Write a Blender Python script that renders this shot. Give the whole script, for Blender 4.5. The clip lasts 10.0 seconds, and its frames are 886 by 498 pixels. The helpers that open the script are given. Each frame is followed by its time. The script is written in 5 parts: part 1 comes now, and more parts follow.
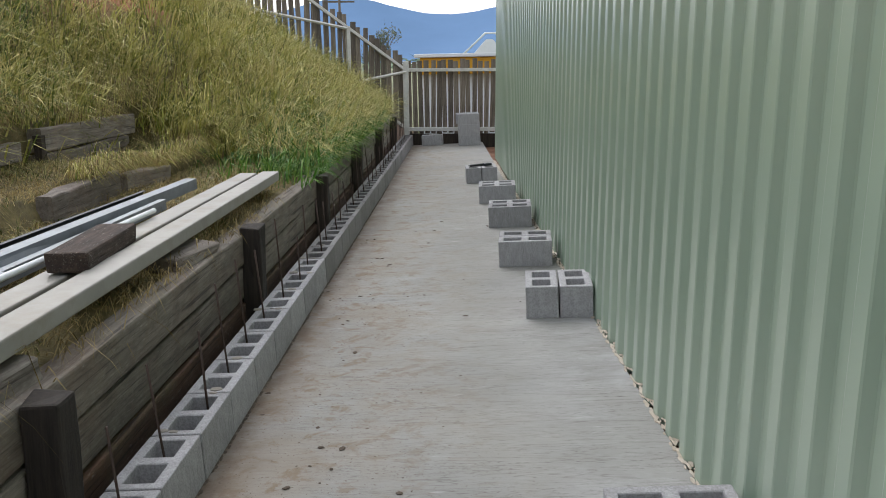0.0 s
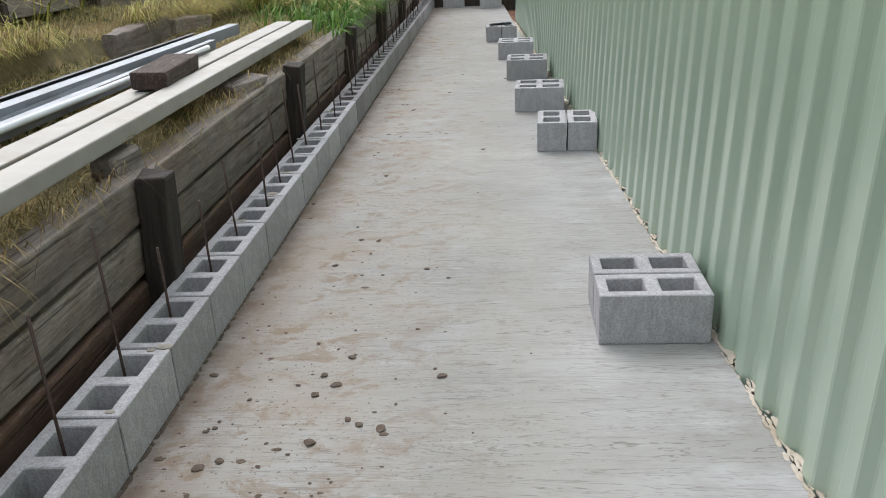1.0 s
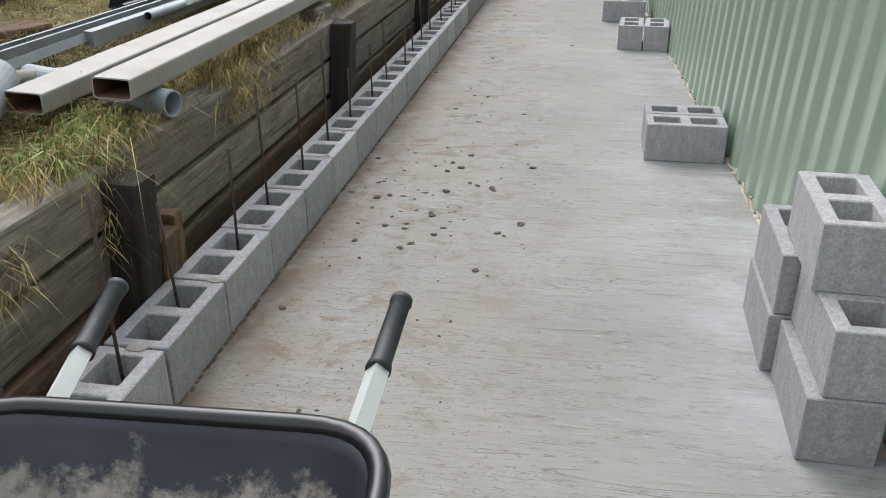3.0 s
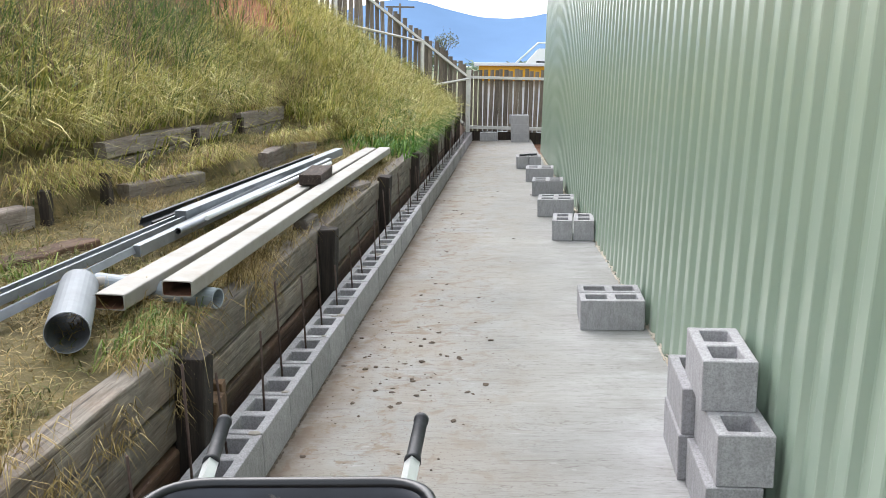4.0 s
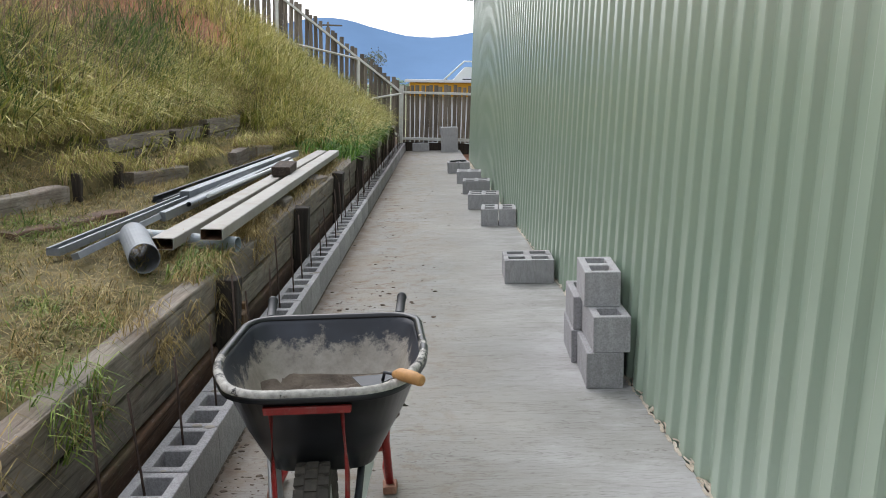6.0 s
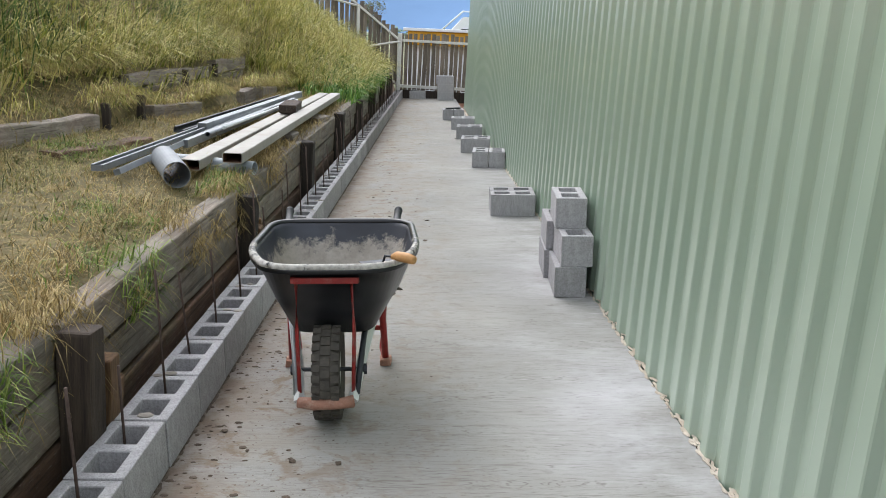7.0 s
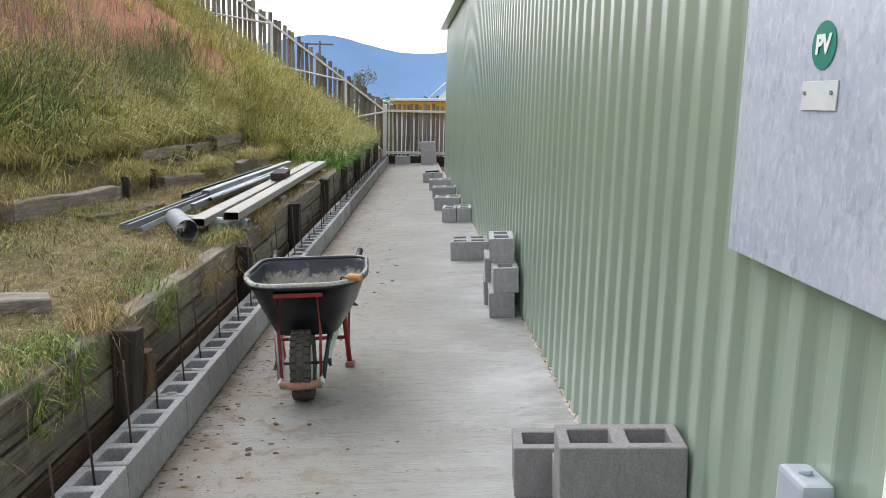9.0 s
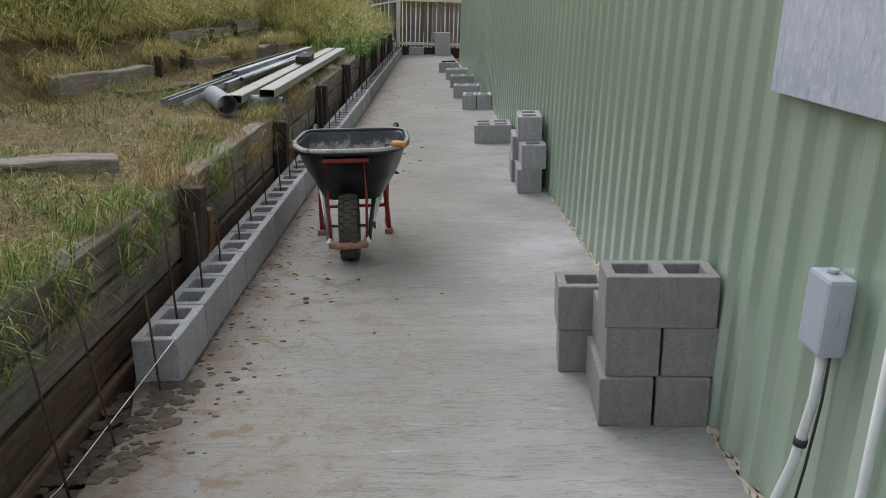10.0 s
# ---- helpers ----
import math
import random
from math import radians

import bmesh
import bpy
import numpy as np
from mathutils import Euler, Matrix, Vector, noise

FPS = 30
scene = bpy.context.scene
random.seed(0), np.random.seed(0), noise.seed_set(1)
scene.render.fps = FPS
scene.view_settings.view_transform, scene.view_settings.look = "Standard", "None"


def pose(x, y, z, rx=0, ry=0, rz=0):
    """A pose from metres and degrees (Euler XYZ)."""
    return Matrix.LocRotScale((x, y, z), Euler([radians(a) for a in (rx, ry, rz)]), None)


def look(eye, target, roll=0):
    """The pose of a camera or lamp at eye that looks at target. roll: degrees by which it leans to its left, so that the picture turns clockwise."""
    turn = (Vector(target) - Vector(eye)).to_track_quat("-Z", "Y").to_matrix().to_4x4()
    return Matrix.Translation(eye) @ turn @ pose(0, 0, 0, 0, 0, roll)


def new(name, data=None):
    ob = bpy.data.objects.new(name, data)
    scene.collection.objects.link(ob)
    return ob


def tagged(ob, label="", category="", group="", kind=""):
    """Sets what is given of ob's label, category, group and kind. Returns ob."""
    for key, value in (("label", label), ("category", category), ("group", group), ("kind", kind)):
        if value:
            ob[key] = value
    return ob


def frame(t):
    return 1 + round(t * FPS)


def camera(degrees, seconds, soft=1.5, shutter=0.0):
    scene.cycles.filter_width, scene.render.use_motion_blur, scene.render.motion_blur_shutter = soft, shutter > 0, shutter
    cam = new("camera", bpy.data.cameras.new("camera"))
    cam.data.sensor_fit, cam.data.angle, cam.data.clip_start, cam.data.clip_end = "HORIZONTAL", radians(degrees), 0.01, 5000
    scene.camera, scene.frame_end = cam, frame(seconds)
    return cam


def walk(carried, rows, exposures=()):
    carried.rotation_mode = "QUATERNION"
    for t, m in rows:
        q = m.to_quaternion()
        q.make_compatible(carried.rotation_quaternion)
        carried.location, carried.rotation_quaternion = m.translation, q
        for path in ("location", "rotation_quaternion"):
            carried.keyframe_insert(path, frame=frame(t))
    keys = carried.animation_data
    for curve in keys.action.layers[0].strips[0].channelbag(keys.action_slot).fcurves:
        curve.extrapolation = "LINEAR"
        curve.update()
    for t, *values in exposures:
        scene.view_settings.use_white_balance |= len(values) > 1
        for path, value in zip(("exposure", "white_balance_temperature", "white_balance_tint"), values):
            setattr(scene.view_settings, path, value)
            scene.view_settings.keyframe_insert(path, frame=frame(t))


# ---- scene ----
cam = camera(56.9, 10.0, soft=0.9)
PATH = [
    (0, (1.048, 1.592, 1.492), (0.974, 3.541, 1.048), -3.1),
    (0.5, (0.981, 1.23, 1.417), (0.893, 3.127, 0.79), -2.7),
    (1, (1.052, 0.905, 1.405), (0.923, 2.762, 0.675), -2.9),
    (1.5, (1.094, 0.557, 1.398), (0.931, 2.409, 0.661), -2.6),
    (2, (0.996, 0.108, 1.391), (0.804, 1.892, 0.509), -1.4),
    (2.5, (1.037, -0.281, 1.365), (0.734, 1.492, 0.491), -1.0),
    (2.7, (1.07, -0.366, 1.359), (0.747, 1.403, 0.483), -0.3),
    (3.8, (1.006, -1.235, 1.585), (0.816, 0.675, 1.024), -1.2),
    (4, (1.032, -1.385, 1.609), (0.847, 0.559, 1.177), -1.5),
    (4.5, (1.011, -1.755, 1.613), (0.903, 0.205, 1.23), -1.4),
    (5, (0.957, -2.143, 1.596), (0.943, -0.182, 1.206), -1.7),
    (6.3, (0.953, -2.974, 1.515), (0.944, -1.014, 1.117), -0.6),
    (6.5, (0.912, -3.122, 1.492), (0.914, -1.18, 1.017), 0.3),
    (7, (0.975, -3.482, 1.53), (0.981, -1.547, 1.023), 0.5),
    (7.5, (1.048, -3.837, 1.561), (1.046, -1.903, 1.051), 0.3),
    (8, (1.011, -4.324, 1.526), (1.007, -2.386, 1.031), -0.2),
    (8.5, (1.129, -4.623, 1.571), (1.117, -2.672, 1.133), -0.5),
    (9, (1.299, -4.757, 1.627), (1.307, -2.789, 1.269), -1.4),
    (9.5, (1.215, -4.929, 1.608), (1.217, -2.964, 1.233), -1.9),
    (10, (1.101, -5.072, 1.512), (1.091, -3.163, 0.917), -1.0),
]
EXPOSURES = [(0, -0.02), (0.5, 0.22), (1, 0.42), (2, 0.33), (2.5, 0.3), (4.0, 0.7), (4.5, 0.44), (5.0, 0.08), (6.5, 0.2), (7.0, 0.42), (7.5, 0.58), (8.5, 0.66), (9.0, 0.28), (9.5, -0.5), (10, -0.2)]
# The slab falls away from the shed by 2.7 degrees: all that rests on it is set in the slab's own frame.
SLAB = pose(0, 0, 0, 0, -2.7, 0)
walk(cam, [(t, SLAB @ look(eye, target, roll)) for t, eye, target, roll in PATH], EXPOSURES)

# ---- light ----
world = bpy.data.worlds.new("overcast_sky")
scene.world = world
world.use_nodes = True
wn = world.node_tree.nodes
wl = world.node_tree.links
sky = wn.new("ShaderNodeTexSky")
sky.sky_type = "NISHITA"
sky.sun_disc = False
sky.sun_elevation = radians(48)
sky.sun_rotation = radians(-28)
sky.air_density, sky.dust_density = 1.0, 5.0
cloud = wn.new("ShaderNodeHueSaturation")
cloud.inputs["Saturation"].default_value = 0.35
wl.new(sky.outputs[0], cloud.inputs["Color"])
cool = wn.new("ShaderNodeMix")
cool.data_type, cool.blend_type = "RGBA", "MULTIPLY"
cool.inputs[0].default_value, cool.inputs[7].default_value = 1.0, (0.97, 1.0, 1.085, 1)
wl.new(cloud.outputs[0], cool.inputs[6])
overcast = wn.new("ShaderNodeMix")
overcast.data_type = "RGBA"
overcast.inputs[0].default_value, overcast.inputs[7].default_value = 0.5, (4.7, 4.9, 5.2, 1)
wl.new(cool.outputs[2], overcast.inputs[6])
wl.new(overcast.outputs[2], wn["Background"].inputs[0])
wn["Background"].inputs[1].default_value = 0.268
sun_data = bpy.data.lights.new("sun", "SUN")
sun_data.energy, sun_data.angle, sun_data.color = 0.6, radians(50), (1.0, 0.98, 0.95)
sun = new("sun", sun_data)
sun.matrix_world = look((0, 0, 30), (17, -21, 0))


# ---- materials ----
def srgb(h):
    v = [int(h[i:i + 2], 16) / 255 for i in (0, 2, 4)]
    return tuple(c / 12.92 if c < 0.04045 else ((c + 0.055) / 1.055) ** 2.4 for c in v)


class Mat:
    """A small builder for procedural materials."""

    def __init__(self, name, rough=0.8, metal=0.0):
        self.m = bpy.data.materials.new(name)
        self.m.use_nodes = True
        self.n, self.l = self.m.node_tree.nodes, self.m.node_tree.links
        self.b = self.n["Principled BSDF"]
        self.b.inputs["Roughness"].default_value = rough
        self.b.inputs["Metallic"].default_value = metal
        self.tc = self.n.new("ShaderNodeTexCoord")

    def coords(self, scale=(1, 1, 1), world_space=False):
        mp = self.n.new("ShaderNodeMapping")
        mp.inputs["Scale"].default_value = scale
        if world_space:
            g = self.n.new("ShaderNodeNewGeometry")
            self.l.new(g.outputs["Position"], mp.inputs[0])
        else:
            self.l.new(self.tc.outputs["Object"], mp.inputs[0])
        return mp.outputs[0]

    def noise(self, size, detail=4, rough=0.6, stretch=(1, 1, 1), world_space=False, distort=0.0):
        t = self.n.new("ShaderNodeTexNoise")
        t.inputs["Scale"].default_value = 1 / size
        t.inputs["Detail"].default_value = detail
        t.inputs["Roughness"].default_value = rough
        t.inputs["Distortion"].default_value = distort
        self.l.new(self.coords(stretch, world_space), t.inputs["Vector"])
        return t.outputs["Fac"]

    def ramp(self, fac, stops):
        r = self.n.new("ShaderNodeValToRGB")
        e = r.color_ramp.elements
        while len(e) < len(stops):
            e.new(0.5)
        for el, (p, c) in zip(e, stops):
            el.position = p
            el.color = (*c, 1) if not isinstance(c, (int, float)) else (c, c, c, 1)
        self.l.new(fac, r.inputs[0])
        return r.outputs[0]

    def mix(self, fac, a, b, mode="MIX"):
        x = self.n.new("ShaderNodeMix")
        x.data_type, x.blend_type = "RGBA", mode
        for v, i in ((fac, 0), (a, 6), (b, 7)):
            if hasattr(v, "links"):
                self.l.new(v, x.inputs[i])
            elif i == 0:
                x.inputs[0].default_value = v
            else:
                x.inputs[i].default_value = (*v, 1)
        return x.outputs[2]

    def island(self):
        return self.n.new("ShaderNodeNewGeometry").outputs["Random Per Island"]

    def piece(self):
        return self.n.new("ShaderNodeObjectInfo").outputs["Random"]

    def color(self, c):
        if hasattr(c, "links"):
            self.l.new(c, self.b.inputs["Base Color"])
        else:
            self.b.inputs["Base Color"].default_value = (*c, 1)
        return self

    def rough(self, r):
        self.l.new(r, self.b.inputs["Roughness"])
        return self

    def bump(self, h, depth, strength=1.0):
        b = self.n.new("ShaderNodeBump")
        b.inputs["Distance"].default_value = depth
        b.inputs["Strength"].default_value = strength
        self.l.new(h, b.inputs["Height"])
        last = self.b.inputs["Normal"].links
        if last:
            self.l.new(last[0].from_socket, b.inputs["Normal"])
        self.l.new(b.outputs[0], self.b.inputs["Normal"])
        return self


def make_slab():
    m = Mat("broomed_concrete", 0.85)
    sep = m.n.new("ShaderNodeSeparateXYZ")
    m.l.new(m.tc.outputs["Object"], sep.inputs[0])

    def band(lo, hi):
        r = m.n.new("ShaderNodeMapRange")
        r.inputs[1].default_value, r.inputs[2].default_value = lo, hi
        m.l.new(sep.outputs[0], r.inputs[0])
        return r.outputs[0]

    def times(a, b):
        t = m.n.new("ShaderNodeMath")
        t.operation = "MULTIPLY"
        m.l.new(a, t.inputs[0])
        m.l.new(b, t.inputs[1])
        return t.outputs[0]

    c = m.ramp(m.noise(1.1, 6, 0.6), [(0.3, srgb("7f7e7a")), (0.52, srgb("8e8d89")), (0.72, srgb("9d9c98"))])
    broom = m.noise(0.007, 4, 0.75, (0.08, 1, 1), distort=0.3)
    drag = m.noise(0.05, 6, 0.75, (0.16, 1, 1), distort=1.0)
    c = m.mix(m.ramp(drag, [(0.52, 0.0), (0.8, 0.22)]), c, srgb("aaa8a5"))
    c = m.mix(m.ramp(drag, [(0.26, 0.42), (0.37, 0.0)]), c, srgb("6b6763"))
    c = m.mix(m.ramp(broom, [(0.3, 0.3), (0.48, 0.0)]), c, srgb("706c68"))
    # thin dragged lines in the surface
    fine = m.noise(0.1, 4, 0.85, (0.07, 1, 1), distort=1.6)
    c = m.mix(m.ramp(fine, [(0.487, 0.0), (0.498, 0.75), (0.502, 0.75), (0.513, 0.0)]), c, srgb("5f5a55"))
    scuff = m.noise(0.03, 5, 0.8, (0.12, 1, 1), distort=0.8)
    c = m.mix(m.ramp(scuff, [(0.3, 0.75), (0.42, 0.0)]), c, srgb("68645f"))
    c = m.mix(m.ramp(scuff, [(0.6, 0.0), (0.72, 0.55)]), c, srgb("b8b7b5"))
    # tan soil wash, strongest near the block course
    wash = m.ramp(m.noise(0.55, 7, 0.68, distort=0.5), [(0.38, 0.0), (0.64, 0.75)])
    c = m.mix(times(wash, band(1.5, 0.3)), c, srgb("82786a"))
    blots = m.ramp(m.noise(0.17, 6, 0.72, (1, 1.3, 1), distort=0.5), [(0.52, 0.0), (0.61, 0.72)])
    c = m.mix(times(blots, band(1.25, 0.25)), c, srgb("735f4a"))
    foot = m.ramp(m.noise(0.25, 5, 0.7), [(0.35, 0.15), (0.6, 0.9)])
    c = m.mix(times(foot, band(0.26, 0.05)), c, srgb("655648"))
    specks = m.ramp(m.noise(0.016, 2, 0.5), [(0.65, 0.0), (0.69, 0.85)])
    c = m.mix(times(specks, band(1.6, 0.3)), c, srgb("5e5044"))
    # pale lime bloom beside the shed
    bloom = m.ramp(m.noise(0.6, 6, 0.72, (0.5, 1, 1), distort=0.15), [(0.45, 0.0), (0.68, 0.6)])
    c = m.mix(times(bloom, band(1.05, 1.75)), c, srgb("bdbdc0"))
    m.color(c)
    m.bump(broom, 0.0015, 0.6).bump(drag, 0.002, 0.35)
    return m.m


def make_block(name, light, dark):
    m = Mat(name, 0.95)
    c = m.mix(m.noise(0.2, 4, 0.6), srgb(dark), srgb(light))
    c = m.mix(m.ramp(m.noise(0.008, 3, 0.8), [(0.35, 0.45), (0.6, 0.0)]), c, srgb("5e5c5a"))
    c = m.mix(m.ramp(m.noise(0.03, 5, 0.75, (1, 1, 0.4)), [(0.4, 0.3), (0.6, 0.0)]), c, srgb("6a6664"))
    tone = m.ramp(m.piece(), [(0.0, 0.82), (1.0, 1.08)])
    c = m.mix(1.0, c, tone, "MULTIPLY")
    m.color(c)
    m.bump(m.noise(0.006, 3, 0.7), 0.002, 0.7)
    return m.m


def make_timber(name, light, dark, streak=0.02, wet=0.0):
    m = Mat(name, 0.9)
    grain = m.noise(streak, 6, 0.75, (1, 0.06, 1))
    c = m.ramp(grain, [(0.3, srgb(dark)), (0.7, srgb(light))])
    c = m.mix(m.ramp(m.noise(0.09, 6, 0.75, (1, 0.5, 1)), [(0.35, 0.75), (0.55, 0.0)]), c, srgb(dark))
    c = m.mix(m.ramp(m.noise(0.5, 5, 0.65), [(0.4, 0.0), (0.7, 0.4)]), c, srgb(dark))
    if wet:
        c = m.mix(m.ramp(m.noise(0.28, 6, 0.7, distort=0.6), [(0.46, 0.0), (0.66, wet)]), c, srgb("7a5a3e"))
        c = m.mix(m.ramp(m.noise(0.35, 5, 0.7, (1, 0.5, 1), distort=0.3), [(0.55, 0.0), (0.7, wet)]), c, srgb("6d6a4c"))
    checks = m.noise(0.011, 3, 0.7, (1, 0.05, 1), distort=0.3)
    c = m.mix(m.ramp(checks, [(0.33, 0.45), (0.42, 0.0)]), c, srgb("2a251f"))
    c = m.mix(m.ramp(m.noise(0.012, 4, 0.8, (1, 0.25, 1)), [(0.58, 0.0), (0.72, 0.5)]), c, srgb("b3ada2"))
    cracks = m.noise(0.03, 3, 0.6, (1, 0.03, 1), distort=0.4)
    c = m.mix(m.ramp(cracks, [(0.3, 0.6), (0.36, 0.0)]), c, srgb("1d1915"))
    c = m.mix(1.0, c, m.ramp(m.piece(), [(0.0, 0.65), (1.0, 1.15)]), "MULTIPLY")
    m.color(c)
    m.bump(m.ramp(cracks, [(0.3, 0.0), (0.4, 1.0)]), 0.006, 0.6)
    m.bump(grain, 0.004, 0.7).bump(m.noise(0.05, 3), 0.006, 0.4)
    return m.m


def make_upright(name, light, dark):
    m = Mat(name, 0.9)
    grain = m.noise(0.02, 6, 0.75, (1, 1, 0.06))
    c = m.ramp(grain, [(0.3, srgb(dark)), (0.7, srgb(light))])
    c = m.mix(1.0, c, m.ramp(m.piece(), [(0.0, 0.6), (1.0, 1.25)]), "MULTIPLY")
    m.color(c)
    m.bump(grain, 0.004, 0.8)
    return m.m


def make_grass(name, stops):
    m = Mat(name, 0.6)
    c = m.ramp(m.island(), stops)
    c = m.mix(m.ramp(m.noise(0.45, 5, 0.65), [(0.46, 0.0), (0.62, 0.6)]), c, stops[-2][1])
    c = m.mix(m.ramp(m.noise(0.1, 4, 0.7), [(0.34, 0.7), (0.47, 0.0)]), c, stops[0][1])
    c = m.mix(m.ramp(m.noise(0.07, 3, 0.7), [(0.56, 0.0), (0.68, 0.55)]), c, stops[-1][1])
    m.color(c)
    m.b.inputs["Specular IOR Level"].default_value = 0.25
    leaf = m.n.new("ShaderNodeBsdfTranslucent")
    m.l.new(c, leaf.inputs["Color"])
    both = m.n.new("ShaderNodeMixShader")
    both.inputs[0].default_value = 0.22
    m.l.new(m.b.outputs[0], both.inputs[1])
    m.l.new(leaf.outputs[0], both.inputs[2])
    m.l.new(both.outputs[0], m.n["Material Output"].inputs[0])
    return m.m


def make_plain(name, hexa, rough=0.6, metal=0.0, var=0.12, size=0.08, depth=0.0, dirt=None, dirt_amount=0.5):
    m = Mat(name, rough, metal)
    base = srgb(hexa)
    low = tuple(max(0, v * (1 - var)) for v in base)
    hi = tuple(min(1, v * (1 + var)) for v in base)
    c = m.ramp(m.noise(size, 5, 0.65), [(0.3, low), (0.7, hi)])
    if dirt:
        c = m.mix(m.ramp(m.noise(size * 1.7, 6, 0.7), [(0.5, 0.0), (0.72, dirt_amount)]), c, srgb(dirt))
    m.color(c)
    m.bump(m.noise(size * 0.2, 3), max(depth, 0.0004), 0.5)
    return m.m


def make_sheet():
    m = Mat("green_painted_steel_sheet", 0.27)
    m.b.inputs["IOR"].default_value = 2.1
    c = m.ramp(m.noise(1.5, 4, 0.6, (1, 1, 0.3)), [(0.3, srgb("95a995")), (0.7, srgb("a1b39f"))])
    c = m.mix(m.ramp(m.noise(0.05, 5, 0.7, (1, 1, 0.1)), [(0.5, 0.0), (0.9, 0.06)]), c, srgb("8b9887"))
    m.color(c)
    m.b.inputs["Coat Weight"].default_value = 0.6
    m.b.inputs["Coat Roughness"].default_value = 0.3
    return m.m


def make_soil(name, light, dark, depth=0.03):
    m = Mat(name, 0.95)
    n1 = m.noise(0.25, 8, 0.7)
    m.color(m.ramp(n1, [(0.3, srgb(dark)), (0.7, srgb(light))]))
    m.bump(n1, depth, 0.8).bump(m.noise(0.02, 3), 0.006, 0.6)
    return m.m


def make_bank():
    """Earth of the bank: thatch and soil, with a bare red cut high up."""
    m = Mat("bank_earth", 0.95)
    thatch = m.ramp(m.noise(0.12, 6, 0.7), [(0.3, srgb("453f26")), (0.55, srgb("6c613d")), (0.75, srgb("967f52"))])
    red = m.ramp(m.noise(0.4, 7, 0.7), [(0.3, srgb("935d44")), (0.7, srgb("c08868"))])
    g = m.n.new("ShaderNodeNewGeometry")
    sep = m.n.new("ShaderNodeSeparateXYZ")
    m.l.new(g.outputs["Position"], sep.inputs[0])
    add = m.n.new("ShaderNodeMath")
    add.operation = "MULTIPLY_ADD"
    m.l.new(m.noise(0.8, 4, 0.6), add.inputs[0])
    add.inputs[1].default_value = 0.9
    m.l.new(sep.outputs[2], add.inputs[2])
    up = m.n.new("ShaderNodeMapRange")
    up.inputs[1].default_value, up.inputs[2].default_value = 2.4, 2.65
    m.l.new(add.outputs[0], up.inputs[0])
    m.color(m.mix(up.outputs[0], thatch, red))
    m.bump(m.noise(0.15, 6, 0.7), 0.05, 0.8)
    return m.m


def make_tub():
    m = Mat("black_tub_splashed_with_cement", 0.5)
    c = m.ramp(m.noise(0.3, 3), [(0.3, srgb("101215")), (0.7, srgb("1c1e22"))])
    sep = m.n.new("ShaderNodeSeparateXYZ")
    m.l.new(m.tc.outputs["Object"], sep.inputs[0])
    splash = m.ramp(m.noise(0.035, 5, 0.75), [(0.70, 0.0), (0.74, 0.8)])
    c = m.mix(splash, c, srgb("8f8b84"))
    m.color(c)
    m.rough(m.ramp(m.noise(0.035, 5, 0.75), [(0.68, 0.33), (0.74, 0.9)]))
    m.bump(splash, 0.002, 0.6)
    return m.m


def make_tub_inside():
    m = Mat("tub_inside_caked_with_cement", 0.5)
    c = m.ramp(m.noise(0.3, 3), [(0.3, srgb("191b21")), (0.7, srgb("30343e"))])
    sep = m.n.new("ShaderNodeSeparateXYZ")
    m.l.new(m.tc.outputs["Object"], sep.inputs[0])
    tide = m.n.new("ShaderNodeMath")
    tide.operation = "MULTIPLY_ADD"
    m.l.new(sep.outputs[2], tide.inputs[0])
    tide.inputs[1].default_value = -3.2
    m.l.new(m.noise(0.1, 8, 0.72), tide.inputs[2])
    shift = m.n.new("ShaderNodeMapRange")
    shift.inputs[1].default_value, shift.inputs[2].default_value = -1.40, -1.27
    m.l.new(tide.outputs[0], shift.inputs[0])
    splash = m.mix(0.9, (0, 0, 0), shift.outputs[0])
    c = m.mix(splash, c, m.ramp(m.noise(0.08, 5, 0.7), [(0.3, srgb("7b7469")), (0.7, srgb("a8a195"))]))
    m.color(c)
    m.bump(splash, 0.003, 0.6)
    return m.m


def make_rim():
    """Black rolled edge, caked with dry cement towards the nose of the tub."""
    m = Mat("caked_rim", 0.4)
    sep = m.n.new("ShaderNodeSeparateXYZ")
    m.l.new(m.tc.outputs["Object"], sep.inputs[0])
    lean = m.n.new("ShaderNodeMath")
    lean.operation = "MULTIPLY_ADD"
    m.l.new(sep.outputs[1], lean.inputs[0])
    lean.inputs[1].default_value = -0.45
    m.l.new(m.noise(0.06, 6, 0.7), lean.inputs[2])
    cake = m.ramp(lean.outputs[0], [(0.56, 0.0), (0.62, 1.0)])
    m.color(m.mix(cake, srgb("15171b"), m.ramp(m.noise(0.02, 4), [(0.3, srgb("8f8c86")), (0.7, srgb("c2bfb8"))])))
    m.rough(m.ramp(lean.outputs[0], [(0.56, 0.3), (0.62, 0.9)]))
    m.bump(cake, 0.004, 0.7)
    return m.m


# Backdrop surface: distance haze is put into the tint plus a faint emission.
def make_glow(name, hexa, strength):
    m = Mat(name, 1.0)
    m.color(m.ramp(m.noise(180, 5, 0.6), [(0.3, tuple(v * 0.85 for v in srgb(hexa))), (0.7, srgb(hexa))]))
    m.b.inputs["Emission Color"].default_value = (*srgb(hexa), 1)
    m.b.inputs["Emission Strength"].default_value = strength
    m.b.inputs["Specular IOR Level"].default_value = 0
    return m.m


